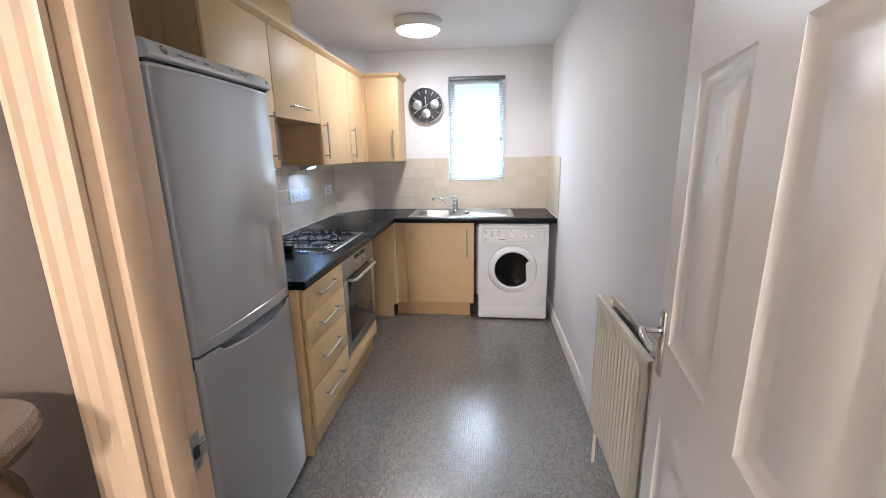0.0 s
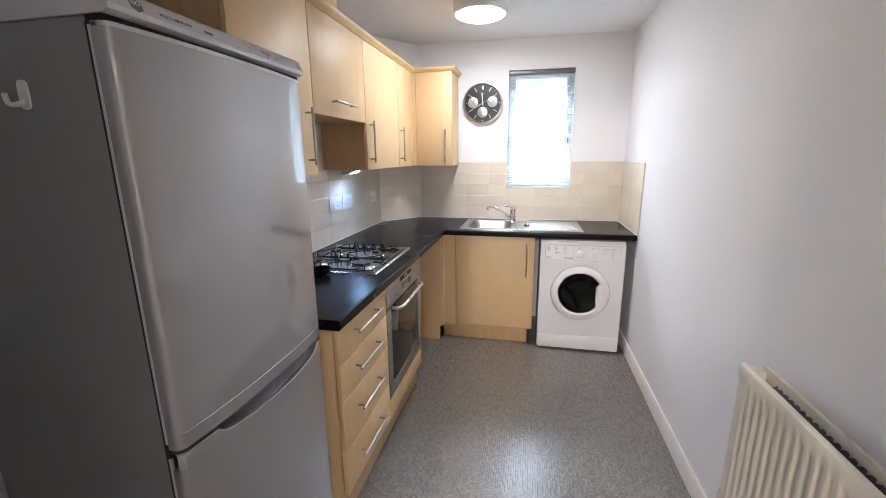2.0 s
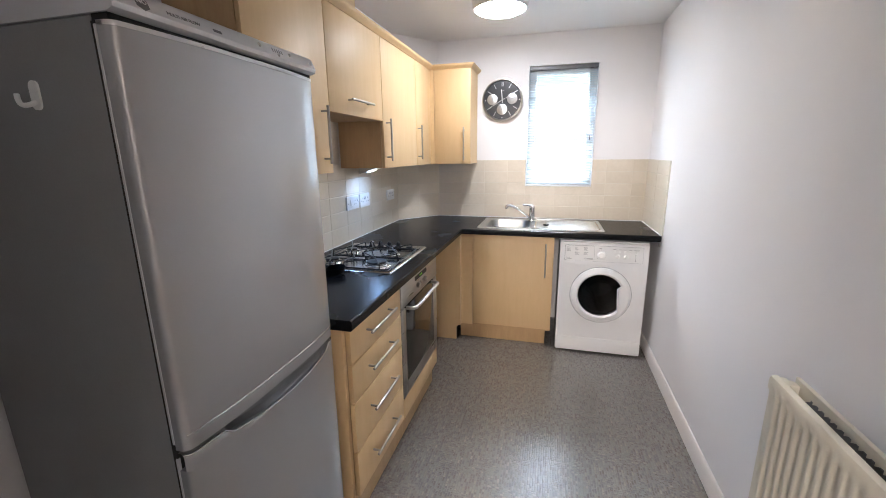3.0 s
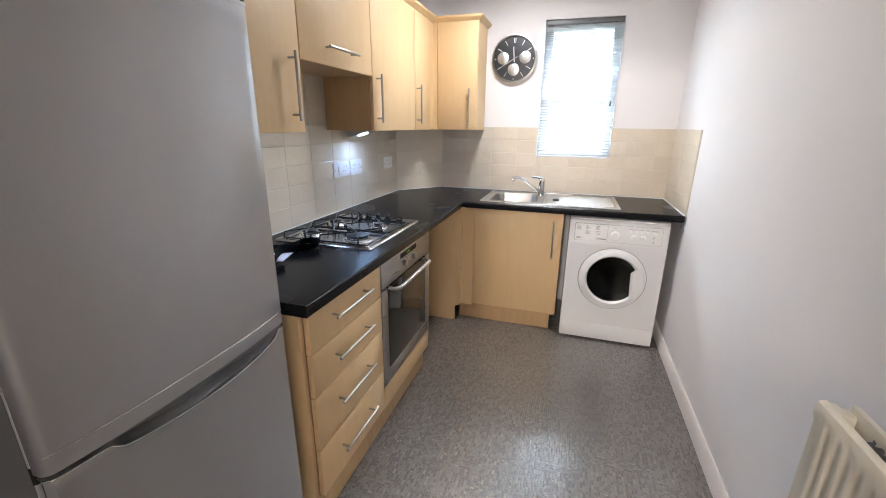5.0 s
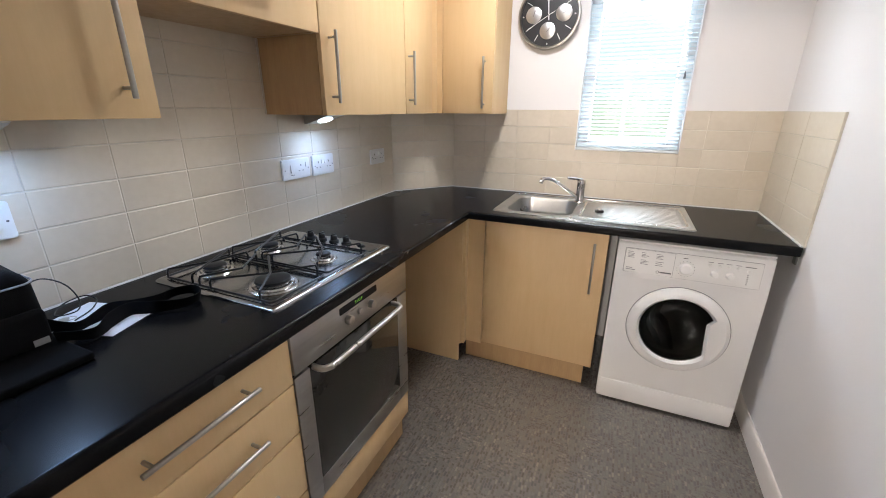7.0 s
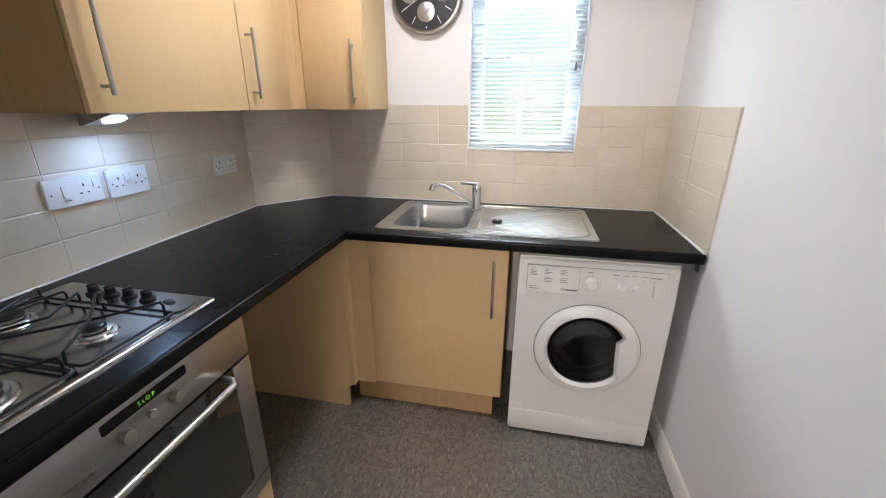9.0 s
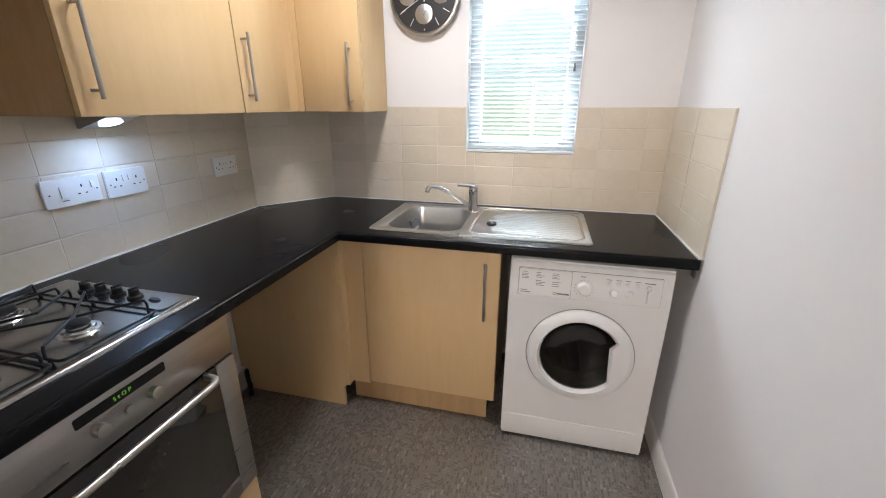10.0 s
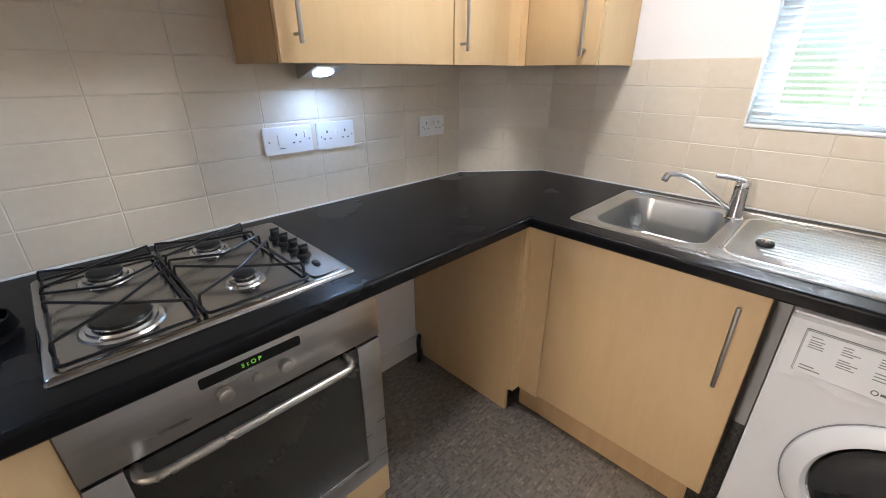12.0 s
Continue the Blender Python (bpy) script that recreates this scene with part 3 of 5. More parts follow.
# ---- ceiling lamp ----
def ceiling_lamp():
    c = (0.915, 3.41, ZC)
    l = thing("ceiling_light", c, "round flush ceiling light with a lit opal diffuser", "ceiling light")
    part("base_ring", lathe([(0.0, 0.0), (0.176, 0.0), (0.178, -0.004), (0.172, -0.020), (0.170, -0.060), (0.164, -0.066), (0.154, -0.066), (0.152, -0.056), (0.0, -0.050)], c, n=48), PLASTIC, l, "opaque white plastic drum")
    part("diffuser", lathe([(0.151, -0.058), (0.148, -0.070), (0.135, -0.076), (0.09, -0.081), (0.0, -0.083)], c, n=48), OPAL, l, "glowing opal plastic diffuser")


OPAL.node_tree.nodes["Principled BSDF"].inputs["Emission Strength"].default_value = LAMP_W / (math.pi * 0.073)
ceiling_lamp()
# Unseen hall light, its fixture and power chosen to fill the kitchen from behind.
light("hall_fill", "POINT", pose(1.20, -2.2, ZC - 0.16), HALL_W, (1.0, 0.86, 0.72), 0.10)
hl = thing("unseen_hall_light", (1.20, -2.2, ZC), "plain round hall light out of view, added to fill the kitchen", "ceiling light")
part("shade", lathe([(0.0, 0.0), (0.14, 0.0), (0.15, -0.03), (0.13, -0.09), (0.129, -0.09), (0.14, -0.03), (0.0, -0.012)], (1.20, -2.2, ZC)), PLASTIC, hl)


# ---- handles and cabinets ----
def bar_handle(parent, a, b, out, gap=0.033, r=0.006):
    """A straight steel bar from a to b on two posts; out is the way off the door."""
    a, b, out = Vector(a), Vector(b), Vector(out)
    h = part("handle", cyl(a + out * gap, b + out * gap, r, n=14, bevel=0.001), BAR_STEEL, parent, "satin steel bar handle")
    way = (b - a).normalized()
    for p in (a + way * 0.022, b - way * 0.022):
        part("handle_post", cyl(p - out * 0.001, p + out * gap, 0.0045, n=10), BAR_STEEL, h)
    return h


XU, ZU0, ZU1 = 0.305, 1.385, 2.108       # wall units: door face, underside, top
CARC = XU - 0.020


def wall_unit(y0, y1, z0, label, handle, group="wall cabinets"):
    """Wall cabinet on the left wall: hollow carcass, door with handle."""
    u = thing("wall_cabinet", (0.15, (y0 + y1) / 2, z0), label, "cabinet", group)
    g = 0.0015
    part("side_panel", box(0.010, CARC, y0, y0 + 0.018, z0, ZU1), WOOD_IN, u)
    part("side_panel", box(0.010, CARC, y1 - 0.018, y1, z0, ZU1), WOOD_IN, u)
    part("bottom_panel", box(0.010, CARC, y0 + 0.018, y1 - 0.018, z0 + 0.0015, z0 + 0.018), WOOD_IN, u)
    part("top_panel", box(0.010, CARC, y0 + 0.018, y1 - 0.018, ZU1 - 0.018, ZU1 - 0.001), WOOD_IN, u)
    part("back_panel", box(0.010, 0.016, y0 + 0.018, y1 - 0.018, z0 + 0.018, ZU1 - 0.018), WOOD_IN, u)
    d = part("door", box(CARC + 0.002, XU, y0 + g, y1 - g, z0, ZU1 - 0.001, r=0.0015), WOOD, u)
    if handle[0] == "v":
        bar_handle(d, (XU, handle[1], z0 + 0.042), (XU, handle[1], z0 + 0.285), (1, 0, 0))
    else:
        ym = (y0 + y1) / 2 - 0.010
        bar_handle(d, (XU, ym - 0.125, z0 + 0.070), (XU, ym + 0.125, z0 + 0.070), (1, 0, 0))
    return u


wall_unit(1.842, 2.347, ZU0, "tall maple-effect wall cabinet beside the fridge", ("v", 2.279))
wall_unit(2.350, 2.944, 1.654, "short maple-effect wall cabinet over the hob", ("h", 0))
wall_unit(2.947, 3.553, ZU0, "maple-effect wall cabinet with a bar handle", ("v", 2.992))
wall_unit(3.556, 3.858, ZU0, "narrow maple-effect wall cabinet near the corner", ("v", 3.588))
solo("corner_filler", boxes([(CARC + 0.002, XU - 0.004, 3.860, 3.948, ZU0, ZU1 - 0.001), (XU - 0.004, 0.333, 3.930, 3.948, ZU0, ZU1 - 0.001)]), WOOD,
     "maple-effect strip filling the inner corner of the wall cabinets", "filler panel", base=(0.30, 3.94, ZU0))

cu = thing("wall_cabinet", (0.48, 4.08, ZU0), "maple-effect wall cabinet beside the wall clock", "cabinet", "wall cabinets")
for x in (0.335, 0.612):
    part("side_panel", box(x, x + 0.018, 3.950, YB - 0.012, ZU0, ZU1), WOOD, cu)
part("bottom_panel", box(0.353, 0.612, 3.950, YB - 0.012, ZU0 + 0.0015, ZU0 + 0.018), WOOD, cu)
part("top_panel", box(0.353, 0.612, 3.950, YB - 0.012, ZU1 - 0.018, ZU1 - 0.001), WOOD, cu)
cd = part("door", box(0.336, 0.629, 3.930, 3.948, ZU0, ZU1 - 0.001, r=0.0015), WOOD, cu)
bar_handle(cd, (0.581, 3.930, ZU0 + 0.027), (0.581, 3.930, ZU0 + 0.285), (0, -1, 0))


def cornice():
    """Moulding along the top of the wall units, mitred round the corner and back to the wall."""
    prof = [(-0.020, 0.0), (0.004, 0.0), (0.010, 0.006), (0.018, 0.012), (0.026, 0.018), (0.030, 0.026), (0.030, 0.032), (-0.020, 0.032)]
    line = [((XU, 1.842), (1, 0)), ((XU, 3.930), (1, -1)), ((0.630, 3.930), (1, -1)), ((0.630, YB - 0.012), (1, 0))]
    bm = bmesh.new()
    rings = [[bm.verts.new((p[0] + w[0] * u, p[1] + w[1] * u, ZU1 + v)) for u, v in prof] for p, w in line]
    for a, b in zip(rings, rings[1:]):
        for k in range(len(prof)):
            j = (k + 1) % len(prof)
            bm.faces.new((a[k], a[j], b[j], b[k]))
    bm.faces.new(rings[0])
    bm.faces.new(rings[-1][::-1])
    bmesh.ops.recalc_face_normals(bm, faces=bm.faces[:])
    return bm


solo("cornice", cornice(), WOOD, "maple-effect cornice along the wall cabinet tops", "cornice", base=(XU, 3.0, ZU1))
solo("duct_boxing", box(0.002, 0.17, 2.36, 2.94, ZU1 + 0.001, ZC - 0.001, r=0.002), WOOD, "maple-effect boxing above the hob cabinet", "boxing", base=(0.09, 2.65, ZU1))

solo("sealant", box(0.0092, 0.0135, 2.9415, 2.9465, ZU0 + 0.002, 1.652), GROUT, "white sealant bead beside the wall cabinet", "sealant", base=(0.01, 2.945, ZU0))

# ---- base units on the left ----
XB = 0.605                               # base door face
dr = thing("drawer_unit", (0.3, 2.1, 0.0), "maple-effect base unit with four drawers", "drawer unit")
for y in (1.853, 2.338):
    part("side_panel", box(0.05, XB - 0.020, y, y + 0.015, 0.14, 0.868), WOOD_IN, dr)
part("bottom_panel", box(0.05, XB - 0.020, 1.868, 2.338, 0.14, 0.155), WOOD_IN, dr)
part("top_rail", box(0.05, XB - 0.020, 1.868, 2.338, 0.85, 0.868), WOOD_IN, dr)
for z0, z1, zh in ((0.716, 0.864, 0.801), (0.557, 0.712, 0.646), (0.346, 0.553, 0.467), (0.148, 0.342, 0.256)):
    f = part("drawer", box(XB - 0.018, XB, 1.854, 2.352, z0, z1, r=0.0015), WOOD, dr)
    bar_handle(f, (XB, 1.967, zh), (XB, 2.226, zh), (1, 0, 0))
solo("end_panel", box(0.02, XB - 0.019, 1.832, 1.851, 0.0, 0.869, r=0.0015), WOOD, "maple-effect end panel beside the fridge", "panel", base=(0.3, 1.84, 0))
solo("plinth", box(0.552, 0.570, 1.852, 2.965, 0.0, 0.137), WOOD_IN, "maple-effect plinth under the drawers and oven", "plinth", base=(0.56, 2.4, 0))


def oven():
    o = thing("oven", (0.3, 2.67, 0.14), "built-in stainless steel oven with a dark glass door", "oven")
    y0, y1 = 2.354, 2.962
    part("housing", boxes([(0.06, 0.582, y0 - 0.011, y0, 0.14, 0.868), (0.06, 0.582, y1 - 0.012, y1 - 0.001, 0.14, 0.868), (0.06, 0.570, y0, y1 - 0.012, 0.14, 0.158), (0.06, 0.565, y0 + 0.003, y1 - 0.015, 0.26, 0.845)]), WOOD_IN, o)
    part("lower_panel", box(XB - 0.018, XB, y0 - 0.010, y1, 0.140, 0.250, r=0.0015), WOOD, o, "maple-effect panel below the oven")
    cp = part("control_panel", box(XB - 0.022, XB + 0.006, y0, y1, 0.738, 0.866, r=0.003), STEEL, o, "brushed steel control panel")
    xf = XB + 0.006
    part("display", prism([(y, z) for y, z in rounded(2.553, 2.754, 0.819, 0.843, 0.005)], "x", xf - 0.001, xf + 0.0012), SCREEN, cp, "black display window")
    part("digits", writing("S t O P", 0.0135, Matrix.Translation((xf + 0.0016, 2.650, 0.831)) @ pose(0, 0, 0, 90, 0, 90)), GREEN_LED, cp, "lit green clock letters")
    for y, z, r, d in ((2.590, 0.790, 0.0155, 0.017), (2.653, 0.789, 0.0105, 0.008), (2.713, 0.788, 0.0155, 0.017)):
        part("knob", cyl((xf, y, z), (xf + d, y, z), r, r * 0.93, n=28, bevel=0.002), BAR_STEEL, cp)
    dd = part("oven_door", boxes([(XB - 0.02, XB + 0.004, y0, 2.412, 0.256, 0.729), (XB - 0.02, XB + 0.004, 2.895, y1, 0.256, 0.729), (XB - 0.02, XB + 0.004, 2.412, 2.895, 0.256, 0.325)], r=0.0015), STEEL, o)
    part("door_glass", box(XB - 0.018, XB + 0.003, 2.4125, 2.8945, 0.3255, 0.729, r=0.001), OVEN_GLASS, dd, "dark reflective oven glass")
    z = 0.722
    part("oven_handle", tube(curve([(XB, 2.428, z), (XB + 0.030, 2.429, z), (XB + 0.046, 2.447, z), (XB + 0.050, 2.475, z), (XB + 0.050, 2.64, z), (XB + 0.050, 2.815, z), (XB + 0.046, 2.842, z), (XB + 0.030, 2.856, z), (XB, 2.857, z)]), 0.0095, n=14), BAR_STEEL, dd, "curved satin steel handle")
    part("vent_slot", box(XB - 0.022, XB - 0.006, y0 + 0.003, y1 - 0.003, 0.7295, 0.7375), DARK, o)


oven()

# ---- sink base unit and corner ----
YS = 3.643
sb = thing("sink_cabinet", (0.97, 3.9, 0.0), "maple-effect sink base cabinet with one door", "cabinet")
part("body", boxes([(0.640, 0.655, YS + 0.020, 4.16, 0.12, 0.72), (1.300, 1.315, YS + 0.020, 4.16, 0.12, 0.868), (0.655, 1.300, YS + 0.020, 4.16, 0.12, 0.138), (0.655, 1.300, YS + 0.020, YS + 0.034, 0.78, 0.868), (0.690, 0.730, YS + 0.020, YS + 0.034, 0.138, 0.78)]), WOOD_IN, sb)
sd = part("door", box(0.713, 1.314, YS, YS + 0.018, 0.136, 0.862, r=0.0015), WOOD, sb)
bar_handle(sd, (1.258, YS, 0.562), (1.258, YS, 0.818), (0, -1, 0))
part("corner_post", boxes([(0.602, 0.710, YS, YS + 0.018, 0.124, 0.866), (0.602, 0.620, 3.603, YS, 0.124, 0.866)]), WOOD, sb)
# Darker maple here stands for the shade under the door's bottom edge.
part("plinth", box(0.606, 1.278, 3.684, 3.700, 0.0, 0.122), WOOD_IN, sb, "maple-effect plinth, darkened for the shade under the door")
notch = [(0.002, 0.13), (0.030, 0.13), (0.050, 0.10), (0.056, 0.0), (0.586, 0.0), (0.586, 0.112), (0.601, 0.118), (0.601, 0.867), (0.002, 0.867)]
part("side_panel", prism(notch, "y", 3.602, 3.620), WOOD, sb, "panel closing the empty appliance space")


def worktop():
    """L-shaped worktop, rolled front edge, cut out for the sink; an outline swept by a nosing profile."""
    zt, zb, r = 0.910, 0.870, 0.007
    hole = [(0.950, 3.715), (0.778, 3.715), (0.778, 4.130), (1.132, 4.130), (1.132, 3.715), (0.9502, 3.715)]
    outline = [(0.010, 1.817), (0.620, 1.817), (0.620, 3.614), (0.950, 3.614)] + hole + [(0.9502, 3.614), (2.006, 3.614), (2.006, 4.234), (0.277, 4.234), (0.010, 3.909)]
    slab = prism(outline, "z", zb, zt)
    bm = bmesh.new()
    prof = [(0.0, zb), (0.010, zb), (0.016 - 0.004, zb + 0.001), (0.016, zb + 0.006), (0.0165, zb + 0.02), (0.0165, zt - 0.010), (0.0155, zt - 0.005), (0.013, zt - 0.0018), (0.009, zt), (0.0, zt)]
    line = [((0.620, 1.817), (1, 0)), ((0.620, 3.614), (1, -1)), ((2.006, 3.614), (0, -1))]
    rings = [[bm.verts.new((p[0] + w[0] * u, p[1] + w[1] * u, z)) for u, z in prof] for p, w in line]
    for a, b in zip(rings, rings[1:]):
        for k in range(len(prof) - 1):
            bm.faces.new((a[k], a[k + 1], b[k + 1], b[k]))
    bm.faces.new(rings[0])
    bm.faces.new(rings[-1])
    bmesh.ops.remove_doubles(bm, verts=bm.verts[:], dist=0.00005)
    bmesh.ops.recalc_face_normals(bm, faces=bm.faces[:])
    top = thing("worktop", (0.4, 3.0, 0.87), "satin black laminate L-shaped kitchen worktop", "worktop")
    part("slab", slab, BLACK_TOP, top)
    part("front_edge", bm, BLACK_TOP, top, "rolled black front edge")


worktop()
solo("sealant", boxes([(0.0085, 0.013, 1.817, 3.907, 0.9105, 0.915), (0.275, 2.002, 4.229, 4.2345, 0.9105, 0.915), (1.998, 2.0055, 3.602, 4.229, 0.9105, 0.916)]), PLASTIC, "white sealant bead along the worktop", "sealant", base=(0, 0, 0.91))
d0, d1 = Vector((0.0095, 3.909, 0.9127)), Vector((0.277, 4.231, 0.9127))
solo("sealant", tube([d0, d1], 0.003, n=6), PLASTIC, "white sealant bead along the worktop", "sealant", base=(0.1, 4.0, 0.91))


# ---- fridge-freezer ----
def fridge():
    f = thing("fridge_freezer", (0.3, 1.495, 0.0), "tall silver-grey fridge-freezer with a curved grip between its doors", "fridge")
    y0, y1 = 1.206, 1.784
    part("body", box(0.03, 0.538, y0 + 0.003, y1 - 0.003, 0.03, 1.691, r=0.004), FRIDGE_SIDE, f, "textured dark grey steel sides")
    # Gasket, and a dark box standing for shade in the gap above the door.
    part("gasket", boxes([(0.538, 0.5492, y0 + 0.001, y1 - 0.004, 0.052, 1.680), (0.538, 0.573, y0 + 0.004, y1 - 0.004, 1.676, 1.6915)]), DARK, f)
    top = part("top_fascia", prism([(0.03, 1.692), (0.578, 1.692), (0.590, 1.697), (0.592, 1.706), (0.580, 1.732), (0.570, 1.738), (0.03, 1.738)], "y", y0, y1), FRIDGE_TRIM, f, "light silver control fascia")

    def on_fascia(y, h):
        """A pose on the sloping fascia, h from its lower edge, facing the room."""
        a = Vector((0.592, 0, 1.706)).lerp(Vector((0.580, 0, 1.732)), h)
        return Matrix.Translation((a.x, y, a.z)) @ pose(0, 0, 0, 90 - 24.8, 0, 90)

    m = on_fascia(1.262, 0.45)
    hexa = bmesh.new()
    bmesh.ops.create_cone(hexa, cap_ends=True, segments=6, radius1=0.0135, radius2=0.0135, depth=0.0012, matrix=m)
    part("emblem", hexa, GREY_RAIL, top, "dark hexagonal printed mark")
    part("emblem_text", writing("NO", 0.012, m @ pose(0, 0.003, 0.0008)), PLASTIC, top)
    part("print", writing("MULTI AIR FLOW", 0.0095, on_fascia(1.345, 0.40) @ pose(0, 0, 0.0003)), GREY_RAIL, top, "small grey printed words")
    b = bmesh.new()
    box(-0.011, 0.011, -0.003, 0.003, 0, 0.0006, bm=b)
    b.transform(on_fascia(1.425, 0.38))
    part("print_bar", b, GREY_RAIL, top)
    for y, h, r in ((1.556, 0.62, 0.006), (1.672, 0.62, 0.0055), (1.620, 0.22, 0.005), (1.765, 0.45, 0.007)):
        b = bmesh.new()
        bmesh.ops.create_cone(b, cap_ends=True, segments=16, radius1=r, radius2=r * 0.8, depth=0.003, matrix=on_fascia(y, h))
        part("button", b, CHROME, top)
    for k in range(5):
        b = bmesh.new()
        box(-0.0012, 0.0012, -0.005, 0.005, 0, 0.0008, bm=b)
        b.transform(on_fascia(1.603 + 0.009 * k, 0.58))
        part("indicator", b, GREY_RAIL, top)

    def front(y):
        """How far the crowned door front stands out at y: flat in the middle, falling away to both edges."""
        u = min(y - y0, y1 - y)
        x = 0.5965 - (0.0180 * ((0.24 - u) / 0.24) ** 2 if u < 0.24 else 0.0)
        return x - (0.016 * (1 - math.sqrt(max(0.0, 1 - (1 - u / 0.016) ** 2))) if u < 0.016 else 0.0)

    def door_outline(off=0.0):
        """Plan of a door: crowned front and round vertical edges."""
        us = [0.0, 0.001, 0.003, 0.006, 0.010, 0.016] + [0.016 + 0.028 * k for k in range(1, 9)]
        ys = [y0 + u for u in us] + [(y0 + y1) / 2] + [y1 - u for u in us[::-1]]
        return [(0.550, y0)] + [(front(y) + off, y) for y in ys] + [(0.550, y1)]

    up = part("fridge_door", prism(door_outline(), "z", 0.872, 1.679), FRIDGE, f)
    lo = part("freezer_door", prism(door_outline(), "z", 0.050, 0.822), FRIDGE, f)
    for z0, z1, d in ((0.885, 1.675, up), (0.060, 0.850, lo)):
        part("edge_trim", box(0.5452, 0.5502, y0 - 0.0015, y0 + 0.006, z0, z1, r=0.001), FRIDGE_TRIM, d, "light silver edge line")
    part("trim_line", tube([(front(y) - 0.0002, y, 0.907) for y in [y0 + 0.006 + 0.0141 * k for k in range(41)]], 0.0018, n=8), CHROME, up, "bright thin trim line")
    part("top_trim", prism(door_outline(0.001), "z", 1.6725, 1.6802), FRIDGE_TRIM, up)

    # top of the freezer door: a rail scooped out to a finger pocket
    n = 64
    rail, dish, lip = bmesh.new(), bmesh.new(), []
    rows, pocket = [], []
    for k in range(n + 1):
        t = k / n
        y = y0 + 0.0005 + (y1 - y0 - 0.001) * t
        x = front(y)
        u = min(1.0, max(0.0, (t - 0.15) / 0.80))
        open_ = min(1.0, min(u / 0.05, (1 - u) / 0.05)) if 0 < u < 1 else 0.0
        drop = open_ * (0.012 + 0.020 * math.sin(math.pi * u) ** 0.7)
        bulge = 0.007 * math.sin(math.pi * u)
        zl = 0.862 - drop
        deep = 0.026 * open_ * (0.45 + 0.55 * math.cos(2 * math.pi * (u - 0.10)) ** 2)
        rows.append([rail.verts.new(v) for v in ((0.552, y, 0.8215), (x, y, 0.8215), (x + 0.4 * bulge, y, 0.5 * (0.8215 + zl)), (x + bulge, y, zl - 0.003), (x + bulge - 0.002, y, zl))])
        pocket.append([dish.verts.new(v) for v in ((x + bulge - 0.002, y, zl), (x + bulge - 0.004 - 0.5 * deep, y, zl - 0.002), (x - deep - 0.004, y, zl + 0.3 * (0.864 - zl)), (x - deep - 0.006, y, 0.864), (0.552, y, 0.865))])
        lip.append((x + bulge - 0.001, y, zl - 0.001))
    for mesh, strips in ((rail, rows), (dish, pocket)):
        for a, b in zip(strips, strips[1:]):
            for k in range(len(a) - 1):
                mesh.faces.new((a[k], a[k + 1], b[k + 1], b[k]))
        bmesh.ops.recalc_face_normals(mesh, faces=mesh.faces[:])
    grip = part("grip", rail, FRIDGE, lo, "silver curved grip rail")
    part("grip_pocket", dish, GREY_RAIL, grip, "dark glossy finger pocket")
    part("grip_lip", tube(lip, 0.0019, n=8), CHROME, grip, "bright rounded lip")
    for y in (y0 + 0.06, y1 - 0.06):
        for x in (0.08, 0.50):
            part("foot", cyl((x, y, 0.0), (x, y, 0.031), 0.018, n=12), RUBBER, f)
    return f


fridge()
hk = thing("adhesive_hook", (0.376, 1.209, 1.545), "white adhesive plastic hook on the fridge side", "hook")
hb = bmesh.new()
prism(rounded(0.366, 0.388, 1.548, 1.598, 0.010), "y", 1.2055, 1.209, bm=hb)
part("backplate", hb, PLASTIC, hk)
part("prong", tube(curve([(0.378, 1.206, 1.562), (0.374, 1.196, 1.556), (0.366, 1.190, 1.556), (0.360, 1.190, 1.565), (0.358, 1.191, 1.574)]), 0.0042, n=8), PLASTIC, hk)


